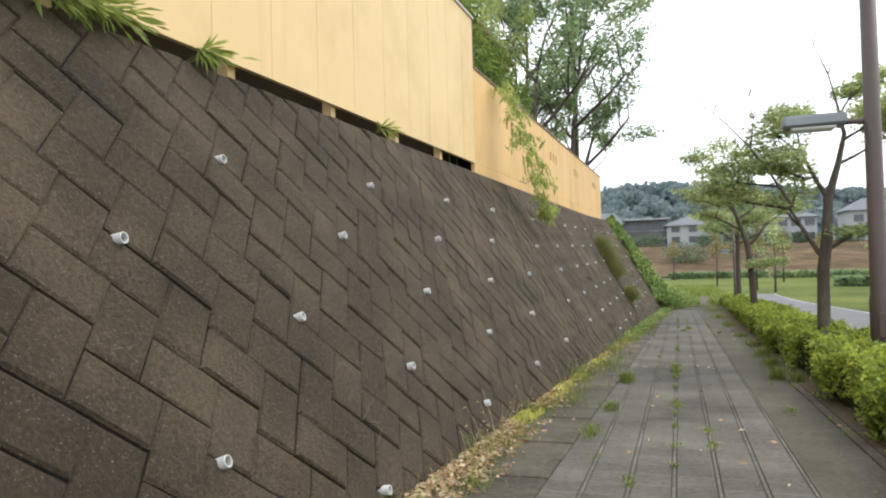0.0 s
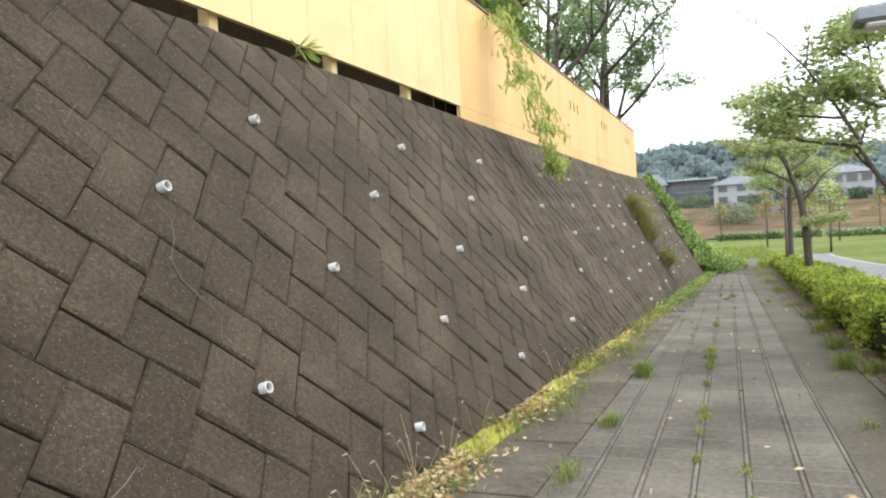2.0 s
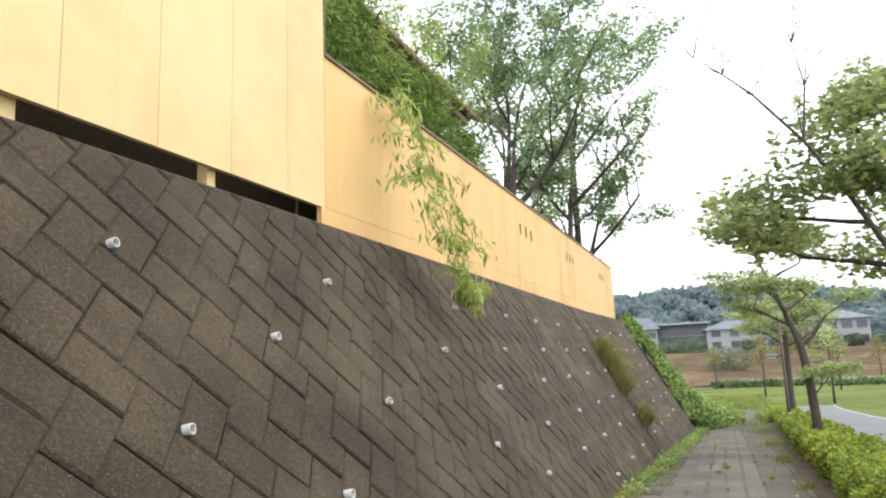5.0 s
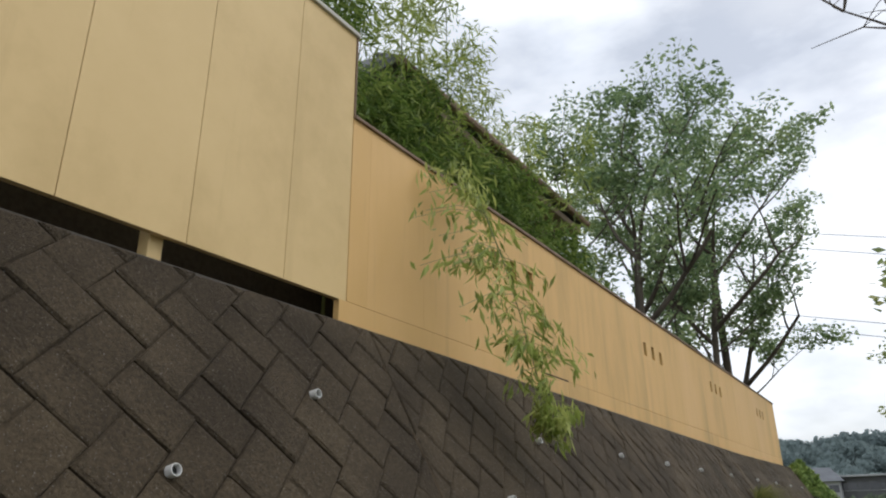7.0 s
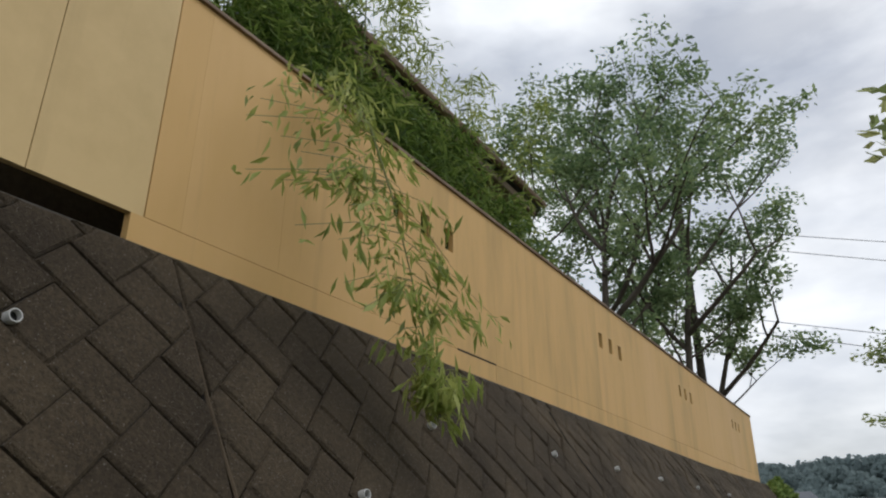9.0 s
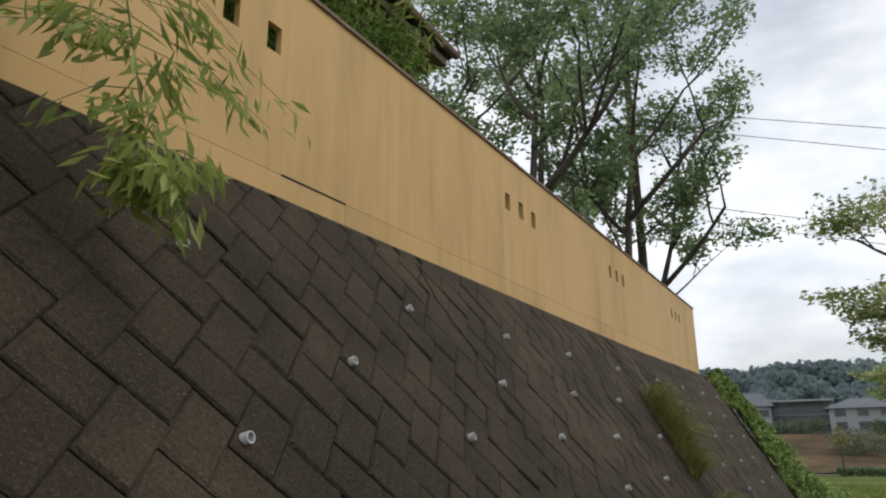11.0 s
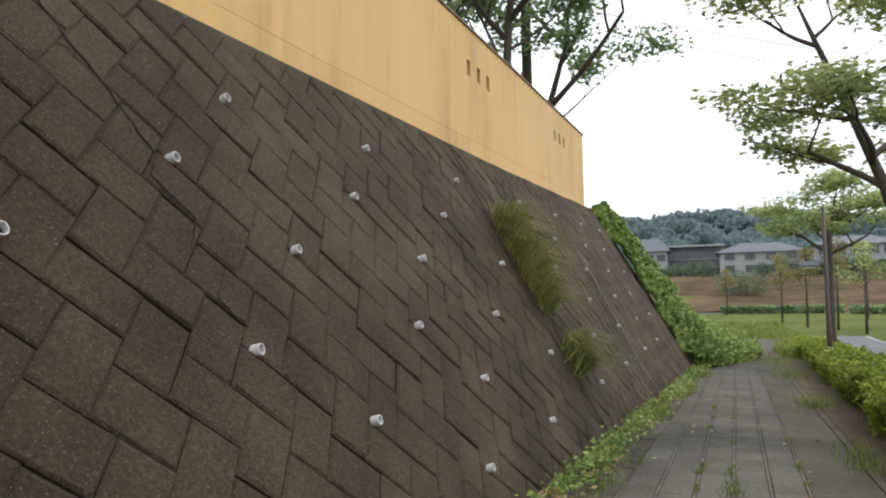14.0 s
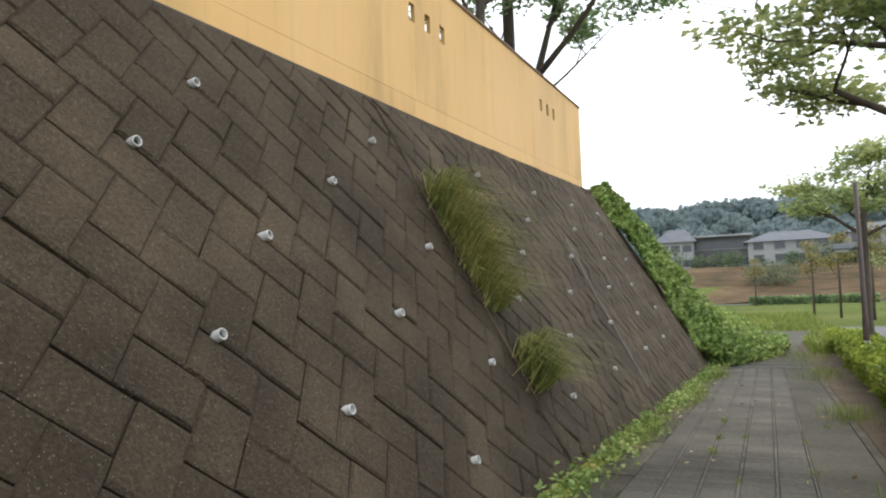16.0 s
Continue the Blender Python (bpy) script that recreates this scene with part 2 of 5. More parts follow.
M_BAMBOO_PALE = material("pale_bamboo_leaf", [(0.150, 0.200, 0.040), (0.300, 0.375, 0.090), (0.500, 0.545, 0.170)], scale=2.0, rough=0.5, bump=0, per_island=0.35, translucent=0.5)
M_STEM = material("bamboo_stem", [(0.12, 0.15, 0.05), (0.22, 0.24, 0.09)], scale=20, rough=0.6)
M_VINE = material("vine_leaf", [(0.105, 0.165, 0.042), (0.235, 0.335, 0.092), (0.440, 0.510, 0.175)], scale=1.5, rough=0.6, bump=0, per_island=0.3, translucent=0.3)
# Green of the shade below the vine leaves, put into the surface colour.
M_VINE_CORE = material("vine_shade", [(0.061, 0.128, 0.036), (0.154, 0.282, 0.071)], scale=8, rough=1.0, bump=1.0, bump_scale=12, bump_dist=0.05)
M_BARK = material("grey_brown_bark", [(0.035, 0.028, 0.022), (0.085, 0.070, 0.055), (0.14, 0.118, 0.095)], scale=18, big=2.0, bump=1.0, bump_scale=40, bump_dist=0.012, rough=0.95, stretch=(1, 1, 0.3))
M_TWIG = material("bare_twig", [(0.09, 0.075, 0.065), (0.16, 0.14, 0.12)], scale=18, rough=0.9)
M_POLE = material("brown_lamp_post", [(0.060, 0.042, 0.036), (0.085, 0.060, 0.052)], scale=5, rough=0.5, bump=0.05, spec=0.4)
M_LAMP = material("grey_lamp_housing", [(0.14, 0.16, 0.17), (0.20, 0.22, 0.23)], scale=5, rough=0.45, bump=0.05)
M_LENS = material("milky_lamp_lens", [(0.55, 0.55, 0.52), (0.65, 0.65, 0.62)], scale=5, rough=0.3, bump=0)
M_ROOF = material("grey_roof_tile", [(0.06, 0.065, 0.07), (0.10, 0.105, 0.11), (0.15, 0.155, 0.16)], scale=6, big=1, rough=0.55, bump=0.3)
M_WOOD = material("weathered_soffit", [(0.16, 0.12, 0.08), (0.26, 0.20, 0.14)], scale=10, rough=0.8)
M_CAPDARK = material("rust_brown_flashing", [(0.10, 0.06, 0.04), (0.20, 0.13, 0.085), (0.30, 0.22, 0.16)], scale=5, rough=0.6)
M_CAPLIGHT = material("pale_metal_coping", [(0.42, 0.40, 0.36), (0.58, 0.55, 0.50)], scale=5, rough=0.5)
# Wall and roof tones of the houses include a lift for valley haze.
M_HWHITE = material("pale_house_wall", [(0.300, 0.303, 0.310), (0.370, 0.374, 0.382)], scale=1, rough=0.8)
M_HGREY = material("grey_house_wall", [(0.095, 0.095, 0.101), (0.134, 0.134, 0.140)], scale=1, rough=0.8)
M_HROOF = material("slate_house_roof", [(0.102, 0.111, 0.126), (0.154, 0.165, 0.180)], scale=1, rough=0.7)
M_HGLASS = material("dark_window", [(0.03, 0.035, 0.045), (0.06, 0.065, 0.075)], scale=1, rough=0.15, bump=0, spec=0.6)
# Pale blue-green colour carries the distance haze; no mist is modelled.
M_HILL = material("hazed_hill_leaf", [(0.175, 0.225, 0.228), (0.205, 0.260, 0.260), (0.240, 0.295, 0.290)], scale=0.06, big=0.02, rough=1.0, bump=0, per_island=0.12, translucent=0.5, spec=0.05)
# Bush green is greyed to stand for the air across the valley.
M_BUSH_FAR = material("hazed_grey_green_leaf", [(0.085, 0.125, 0.080), (0.145, 0.190, 0.118), (0.225, 0.260, 0.160)], scale=0.5, rough=0.9, bump=0, per_island=0.2, translucent=0.4, spec=0.1)
M_CABLE = material("black_cable", [(0.03, 0.03, 0.03), (0.06, 0.06, 0.06)], rough=0.6, bump=0)
M_CARWHITE = material("white_car_paint", [(0.7, 0.7, 0.7), (0.8, 0.8, 0.8)], scale=1, rough=0.3, bump=0, spec=0.5)
M_TYRE = material("tyre_rubber", [(0.015, 0.015, 0.015), (0.03, 0.03, 0.03)], rough=0.9)
M_AUTUMN = material("yellowing_leaf", [(0.12, 0.12, 0.04), (0.24, 0.21, 0.07), (0.33, 0.27, 0.10)], scale=0.8, rough=0.7, bump=0, per_island=0.4, translucent=0.3)


# ---- mesh helpers ----
def mesh_of(name, verts, faces, mat, smooth=False):
    me = bpy.data.meshes.new(name)
    me.from_pydata([tuple(v) for v in verts], [], [tuple(f) for f in faces])
    me.materials.append(mat)
    if smooth:
        me.shade_smooth()
    me.update()
    return me


def put(name, me, parent=None, label="", m=None):
    ob = new(name, me)
    if parent is not None:
        ob.parent = parent
    if m is not None:
        ob.matrix_basis = m
    if label:
        tagged(ob, label)
    return ob


def part(name, bm, mat, parent=None, label="", smooth=False):
    me = bpy.data.meshes.new(name)
    bm.normal_update()
    bm.to_mesh(me)
    bm.free()
    me.materials.append(mat)
    if smooth:
        me.shade_smooth()
    return put(name, me, parent, label)


def empty(name, label, category, group="", kind="", at=(0, 0, 0)):
    ob = new(name)
    ob.location = at
    ob.empty_display_size = 0.2
    return tagged(ob, label, category, group, kind)


def box_bm(x0, y0, z0, x1, y1, z1, bevel=0.0, warp=None):
    bm = bmesh.new()
    bmesh.ops.create_cube(bm, size=1)
    for v in bm.verts:
        v.co = Vector(((x0 + x1) / 2 + v.co.x * (x1 - x0), (y0 + y1) / 2 + v.co.y * (y1 - y0), (z0 + z1) / 2 + v.co.z * (z1 - z0)))
    if bevel:
        bmesh.ops.bevel(bm, geom=list(bm.edges), offset=bevel, segments=1, affect="EDGES")
    if warp:
        for v in bm.verts:
            v.co = Vector(warp(*v.co))
    return bm


def tube(bm, pts, radii, sides=8, cap=True):
    """A tapered tube through pts, added to bm."""
    rings = []
    for i, p in enumerate(pts):
        p = Vector(p)
        a, b = Vector(pts[max(0, i - 1)]), Vector(pts[min(len(pts) - 1, i + 1)])
        d = (b - a).normalized()
        u = d.orthogonal().normalized() if abs(d.z) > 0.9 else d.cross(Vector((0, 0, 1))).normalized()
        w = d.cross(u)
        rings.append([bm.verts.new(p + radii[i] * (math.cos(2 * math.pi * k / sides) * u + math.sin(2 * math.pi * k / sides) * w)) for k in range(sides)])
    for r0, r1 in zip(rings, rings[1:]):
        for k in range(sides):
            bm.faces.new((r0[k], r0[(k + 1) % sides], r1[(k + 1) % sides], r1[k]))
    if cap:
        bm.faces.new(rings[-1])
        bm.faces.new(rings[0][::-1])


def leaves(name, centres, size, aspect, mat, parent=None, label="", seed=0, droop=0.0, spread=0.35, flat=0.0, dirs=None):
    """Many small folded leaves in one mesh; each is two triangles about a midrib."""
    rng = np.random.default_rng(seed)
    c = np.asarray(centres, float).reshape(-1, 3)
    n = len(c)
    d = rng.normal(size=(n, 3)) if dirs is None else np.asarray(dirs, float) + rng.normal(size=(n, 3)) * spread
    d[:, 2] = d[:, 2] * (1 - flat) - droop
    d /= np.linalg.norm(d, axis=1, keepdims=True) + 1e-9
    r = rng.normal(size=(n, 3))
    if flat:
        r[:, 2] *= 1 - flat
    w = np.cross(d, r)
    if flat:
        w[:, 2] *= 1 - flat
    w /= np.linalg.norm(w, axis=1, keepdims=True) + 1e-9
    s = size * rng.uniform(0.6, 1.3, size=(n, 1))
    up = np.cross(w, d) * s * 0.06
    base, tip = c - d * s * 0.5, c + d * s * 0.5
    left, right = c + w * s * aspect * 0.5 + up, c - w * s * aspect * 0.5 + up
    v = np.stack([base, left, tip, right], 1).reshape(-1, 3)
    me = bpy.data.meshes.new(name)
    me.vertices.add(4 * n)
    me.vertices.foreach_set("co", v.ravel())
    idx = np.arange(n)[:, None] * 4
    tris = np.concatenate([idx + np.array([[0, 2, 1]]), idx + np.array([[0, 3, 2]])], 1).ravel()
    me.loops.add(6 * n)
    me.loops.foreach_set("vertex_index", tris)
    me.polygons.add(2 * n)
    me.polygons.foreach_set("loop_start", np.arange(2 * n) * 3)
    me.update(calc_edges=True)
    me.materials.append(mat)
    return put(name, me, parent, label)


def blades(name, roots, height, width, mat, parent=None, label="", seed=0, lean=0.35, out=None):
    """Curved grass blades, two segments each, in one mesh."""
    rng = np.random.default_rng(seed)
    c = np.asarray(roots, float).reshape(-1, 3)
    n = len(c)
    h = height * rng.uniform(0.5, 1.25, size=(n, 1))
    a = rng.uniform(0, 2 * np.pi, n)
    o = np.stack([np.cos(a), np.sin(a), np.zeros(n)], 1) * lean * rng.uniform(0.3, 1.3, size=(n, 1))
    if out is not None:
        o = o + np.asarray(out)
    side = np.stack([-np.sin(a), np.cos(a), np.zeros(n)], 1) * width
    up = np.array([[0, 0, 1.0]])
    m1, m2 = c + (up * 0.55 + o * 0.35) * h, c + (up * (0.9 - 0.25 * lean) + o) * h
    v = np.stack([c - side, c + side, m1 - side * 0.8, m1 + side * 0.8, m2], 1).reshape(-1, 3)
    f = []
    for k in range(n):
        b = 5 * k
        f += [(b, b + 1, b + 3, b + 2), (b + 2, b + 3, b + 4)]
    return put(name, mesh_of(name, v, f, mat), parent, label)


def ground_z(y):
    """Height of the ground along the walk: it falls gently, then runs level."""
    if y < -25:
        return 0.281 + 0.0306 * 25
    if y < 46:
        return 0.281 - 0.0306 * y
    k = min(1.0, (y - 46) / 24)
    return -1.1266 - 0.0306 * 24 * (k - 0.5 * k * k)


def terrain_z(x, y):
    """The whole ground sheet: the walk, the valley, the bank below the houses."""
    z = ground_z(y)
    foot = 122 + 0.05 * x
    if y > foot:
        k = min(1.0, (y - foot) / 26)
        z += 5.4 * (k * k * (3 - 2 * k))
    if y > 200:
        z += (y - 200) * 0.02
    return z


def wall_x(y, z):
    return -2.3073 + 0.01262 * y - 0.53706 * z


SLOPE = math.hypot(1, 0.53706)
NORMAL = Vector((1.0, -0.01262, 0.53706)).normalized()


def on_wall(y, s, out=0.0):
    z = s / SLOPE
    return Vector((wall_x(y, z), y, z)) + NORMAL * out


def wall_top(y):
    return 3.335 + (y - 10) * 0.0042 if y < 25.8 else 3.398 + (y - 25.8) * 0.0235


FENCE_X = -4.063


# ---- ground, road, pavement ----
def sheet(name, xs, ys, zf, mat, label, category):
    v = [(x, y, zf(x, y)) for y in ys for x in xs]
    n = len(xs)
    f = [(j * n + i, j * n + i + 1, (j + 1) * n + i + 1, (j + 1) * n + i) for j in range(len(ys) - 1) for i in range(n - 1)]
    return tagged(put(name, mesh_of(name, v, f, mat, True)), label, category, kind="structure")


GX = [-1500, -600, -250, -120, -60, -30, -15, -8, -4, -2, -1, 0, 1, 2, 4, 8, 14, 22, 32, 45, 60, 80, 120, 250, 600, 1500]
GY = [-800, -300, -100, -40, -25, -12, -4, 0, 6, 14, 22, 30, 38, 46, 50, 56, 62, 70, 80, 95, 110, 116, 120, 124, 128, 132, 136, 140, 144, 148, 152, 160, 175, 200, 260, 400, 700, 1500]
ground = sheet("ground", GX, GY, terrain_z, M_GROUND, "rough yellow-green grass on gently falling ground", "ground")
bank = sheet("bank", [-90 + 10 * i for i in range(25)], [121.5 + 2.2 * j for j in range(15)],
             lambda x, y: terrain_z(x, y) + 0.12 + 0.35 * noise.noise(Vector((x * 0.13, y * 0.3, 0))), M_BANK, "dry brown terraced bank below the houses", "bank")


def run(name, x0, x1, y0, y1, lift, mat, label, category, step=1.0, thick=0.12, curve=None):
    """A strip of paving that follows the ground."""
    n = max(1, int((y1 - y0) / step))
    v, f = [], []
    for j in range(n + 1):
        y = y0 + (y1 - y0) * j / n
        dx = curve(y) if curve else 0.0
        z = ground_z(y) + lift
        v += [(x0 + dx, y, z - thick), (x0 + dx, y, z), (x1 + dx, y, z), (x1 + dx, y, z - thick)]
    for j in range(n):
        a, b = 4 * j, 4 * j + 4
        f += [(a, b, b + 1, a + 1), (a + 1, b + 1, b + 2, a + 2), (a + 2, b + 2, b + 3, a + 3)]
    f += [(0, 1, 2, 3), (4 * n + 3, 4 * n + 2, 4 * n + 1, 4 * n)]
    return tagged(put(name, mesh_of(name, v, f, mat)), label, category, kind="structure")


END_TILES = 38.7
road_bend = lambda y: 0.0 if y < 60 else 0.004 * (y - 60) ** 2
road = run("road", 3.1, 6.9, -40, 66, 0.03, M_ROAD, "pale grey asphalt road curving away beyond the hedge", "road", 1.6, 0.3, road_bend)
road_line = run("road_line", 6.74, 6.79, -40, 65.9, 0.034, M_LINE, "worn white edge line along the road", "road marking", 1.6, 0.01, road_bend)
bed = run("pavement_bed", -2.2, 0.300, -8, END_TILES, 0.021, M_SLAB, "stained sandy bed under the paving flags", "pavement")
path_side = run("pavement_edge_strip", 0.3065, 0.86, -8, END_TILES, 0.034, M_ASPHALT, "worn dark concrete strip beside the paving flags", "pavement")
path_far = run("path", -1.6, 0.95, END_TILES, 62, 0.034, M_ASPHALT, "worn grey asphalt footpath", "path", 1.0, 0.12,
               lambda y: 0.0 if y < 44 else 0.012 * (y - 44) ** 2 * 0.35)
kerb = run("kerb", 0.865, 0.955, -8, 44, 0.045, M_SLAB, "low weathered concrete kerb beside the hedge", "kerb", 1.2)
kerb_road = run("road_kerb", 2.92, 3.09, -30, 50, 0.14, M_KERB, "pale concrete road kerb", "kerb", 2.0, 0.25,
                lambda y: 0.0)
edging = run("cross_edging", -1.62, 1.0, END_TILES - 0.02, END_TILES + 0.12, 0.046, M_KERB, "pale concrete edging across the path", "kerb", 0.14)
hedge_soil = run("hedge_soil", 0.96, 2.91, -8, 50, 0.05, M_SOIL, "bare brown soil under the hedge", "soil", 1.0)

# ---- retaining wall of herringbone blocks ----
R2 = math.sqrt(2)
wall = empty("wall_retaining", "leaning retaining wall of rough dark concrete blocks in herringbone", "wall", kind="structure")
s_low = lambda y: (ground_z(y) - 0.06) * SLOPE
v = []
for y in (-8.0, 38.73):
    zt = wall_top(min(y, 36.9)) - (0.11 if y > 0 else 0.0)
    zb = ground_z(y) - 0.3
    v += [on_wall(y, zb * SLOPE, -0.035), on_wall(y - (0.428 * zt * SLOPE if y > 0 else 0), (zt - 0.01) * SLOPE, -0.035)]
    v += [Vector((-5.2, v[-1].y, zt - 0.01)), Vector((-5.2, y, zb))]
put("backing", mesh_of("backing", v, [(0, 1, 5, 4), (1, 2, 6, 5), (2, 3, 7, 6), (3, 0, 4, 7), (0, 3, 2, 1), (4, 5, 6, 7)], M_MORTAR), wall, "dark recessed joints between the blocks")


def clip(poly, a, b, c):
    """The part of a polygon with a*y + b*s <= c."""
    res = []
    for p, q in zip(poly, poly[1:] + poly[:1]):
        dp, dq = a * p[0] + b * p[1] - c, a * q[0] + b * q[1] - c
        if dp <= 0:
            res.append(p)
        if (dp < 0 < dq) or (dq < 0 < dp):
            t = dp / (dp - dq)
            res.append((p[0] + t * (q[0] - p[0]), p[1] + t * (q[1] - p[1])))
    return res


def block_shape(poly, rng, face=0.0, rim=0.017):
    """A block with a chamfered, slightly tilted face, from its outline in wall coordinates."""
    cy, cs = sum(p[0] for p in poly) / len(poly), sum(p[1] for p in poly) / len(poly)
    poly = [(y + rng.uniform(-0.004, 0.004), s + rng.uniform(-0.004, 0.004)) for y, s in poly]
    n = len(poly)
    tilt = (rng.uniform(-0.025, 0.025), rng.uniform(-0.025, 0.025))
    proud = rng.uniform(-0.007, 0.008)
    verts = [(y, s, -0.05) for y, s in poly] + [(y, s, -0.012 + face + proud) for y, s in poly]
    for y, s in poly:
        d = math.hypot(y - cy, s - cs) + 1e-6
        k = max(0.3, 1 - rim * rng.uniform(0.9, 1.5) / d * 1.3)
        yy, ss = cy + (y - cy) * k, cs + (s - cs) * k
        verts.append((yy, ss, face + proud + tilt[0] * (yy - cy) + tilt[1] * (ss - cs)))
    verts.append((cy, cs, face + proud + rng.uniform(-0.001, 0.005)))
    faces = []
    for i in range(n):
        j = (i + 1) % n
        faces += [(i, j, n + j, n + i), (n + i, n + j, 2 * n + j, 2 * n + i), (2 * n + i, 2 * n + j, 3 * n)]
    return verts, faces


rng = random.Random(4)
# along the wall: start, end, the lattice's origin (two diagonal axes), block width and length, rise of the courses
SECTIONS = [(-8.0, 13.84, 4.663, 5.790, 0.302, 0.446, 0.0153), (13.86, 25.78, 14.289, 15.771, 0.2951, 0.4358, 0.029),
            (25.83, 30.56, 14.41, 15.91, 0.2951, 0.4358, 0.029), (30.60, 40.0, 14.52, 15.99, 0.2951, 0.4358, 0.029)]
NEAR = (6.3, 16.6)
far_v, far_f, near_blocks = [], [], []
for y0, y1, a0, b0, BW, BL, COURSE in SECTIONS:
    pivot = (a0 + b0 + BW) / R2
    for n in range(-120, 121):
        for k in range(-200, 201):
            ou, ov = a0 + k * BW + n * BL, b0 + k * BW - n * BL
            yc, sc = (ou + ov) / R2, (ov - ou) / R2
            if not (y0 - 1 < yc < y1 + 1 and -2.2 < sc < 5.2):
                continue
            for a_lo, a_hi, b_lo, b_hi in ((0, BL, 0, BW), (-BW, 0, 0, BL)):
                ga, gb = 0.0012, 0.006
                quad = [(ou + a_lo + ga, ov + b_lo + gb), (ou + a_hi - ga, ov + b_lo + gb), (ou + a_hi - ga, ov + b_hi - gb), (ou + a_lo + ga, ov + b_hi - gb)]
                poly = [((a + b) / R2, (b - a) / R2) for a, b in quad]
                poly = [(y + 0.018 * min(0.0, y - 6.4), s + COURSE * (y - pivot)) for y, s in poly]
                poly = clip(poly, -1, 0, -y0)
                poly = poly and clip(poly, 1, 0, y1)
                poly = poly and clip(poly, 1, 0.428, 38.73)
                poly = poly and (clip(poly, -0.0042 * SLOPE, 1, (3.335 - 10 * 0.0042) * SLOPE) if y0 < 25 else clip(poly, -0.0235 * SLOPE, 1, (3.398 - 25.8 * 0.0235) * SLOPE))
                poly = poly and clip(poly, -0.0306 * SLOPE, -1, -(0.281 - 0.06) * SLOPE)
                if len(poly) < 3:
                    continue
                area = abs(sum(p[0] * q[1] - q[0] * p[1] for p, q in zip(poly, poly[1:] + poly[:1]))) / 2
                if area < 0.002:
                    continue
                bv, bf = block_shape(poly, rng)
                pts = [on_wall(y, s, o) for y, s, o in bv]
                cy = sum(p[0] for p in poly) / len(poly)
                if NEAR[0] < cy < NEAR[1] and len(near_blocks) < 300:
                    near_blocks.append((pts, bf))
                else:
                    o = len(far_v)
                    far_v += pts
                    far_f += [tuple(o + i for i in f) for f in bf]
tagged(put("blocks_beyond", mesh_of("blocks_beyond", far_v, far_f, M_BLOCK_FAR), wall, "further blocks of the same herringbone wall"), kind="stuff")

# ---- fences along the wall's top ----
BASE_Z = lambda y: 3.588 + (y - 13.56) * 0.0158
CAP_Z = lambda y: 5.381 + (y - 13.69) * 0.0187


def holed_panel(y0, y1, low, high, thick, holes, x_face):
    """A board from y0 to y1 with square holes right through it, its edges following low(y) and high(y)."""
    ys = sorted({y0, y1, *[min(max(h, y0), y1) for a in holes for h in a[:2]]})
    hz = [a for a in holes if a[1] > y0 and a[0] < y1]
    zs = [0.0, 1.0] if not hz else [0.0, hz[0][2], hz[0][3], 1.0]
    bm = bmesh.new()
    grid = {}

    def vert(i, j, side):
        key = (i, j, side)
        if key not in grid:
            y = ys[i]
            z = low(y) + (high(y) - low(y)) * zs[j]
            grid[key] = bm.verts.new((x_face - thick * side, y, z))
        return grid[key]
    solid = {}
    for i in range(len(ys) - 1):
        for j in range(len(zs) - 1):
            mid = (ys[i] + ys[i + 1]) / 2
            solid[i, j] = not (hz and j == 1 and any(a[0] < mid < a[1] for a in hz))
    for (i, j), s in solid.items():
        if not s or ys[i + 1] - ys[i] < 1e-5:
            continue
        bm.faces.new([vert(i, j, 0), vert(i + 1, j, 0), vert(i + 1, j + 1, 0), vert(i, j + 1, 0)])
        bm.faces.new([vert(i, j, 1), vert(i, j + 1, 1), vert(i + 1, j + 1, 1), vert(i + 1, j, 1)])
        for di, dj, e in ((-1, 0, ((i, j), (i, j + 1))), (1, 0, ((i + 1, j + 1), (i + 1, j))), (0, -1, ((i + 1, j), (i, j))), (0, 1, ((i, j + 1), (i + 1, j + 1)))):
            if not solid.get((i + di, j + dj), False):
                (p, q), (r, t) = e
                bm.faces.new([vert(p, q, 0), vert(r, t, 0), vert(r, t, 1), vert(p, q, 1)])
    return bm


high = empty("tall_fence", "tall cream siding fence raised on posts above the retaining wall", "fence")
HIGH_TOP = lambda y: 6.294 + (y - 13.69) * 0.012
edges = [12.945 - 0.905 * i for i in range(23)][::-1] + [13.69]
for y0, y1 in zip(edges, edges[1:]):
    bm = holed_panel(y0 + 0.003, y1 - 0.003, BASE_Z, HIGH_TOP, 0.05, [], FENCE_X)
    part("panel", bm, M_CREAM, high)
for i in range(10):
    y = 11.87 - 1.93 * i
    part("post", box_bm(FENCE_X - 0.19, y - 0.055, wall_top(y) - 0.25, FENCE_X - 0.08, y + 0.055, BASE_Z(y) + 0.3, 0.004), M_CREAM, high)
shear = lambda f, ref: (lambda x, y, z: (x, y, z + f(y) - f(ref)))
part("coping", box_bm(FENCE_X - 0.10, -7.0, HIGH_TOP(0) - 0.004, FENCE_X + 0.03, 13.72, HIGH_TOP(0) + 0.045, 0.006, shear(HIGH_TOP, 0)), M_CAPLIGHT, high, "pale metal coping strip")
part("end_trim", box_bm(FENCE_X - 0.06, 13.691, CAP_Z(13.7), FENCE_X + 0.012, 13.712, HIGH_TOP(13.69), 0.003), M_CAPDARK, high, "dark end flashing")

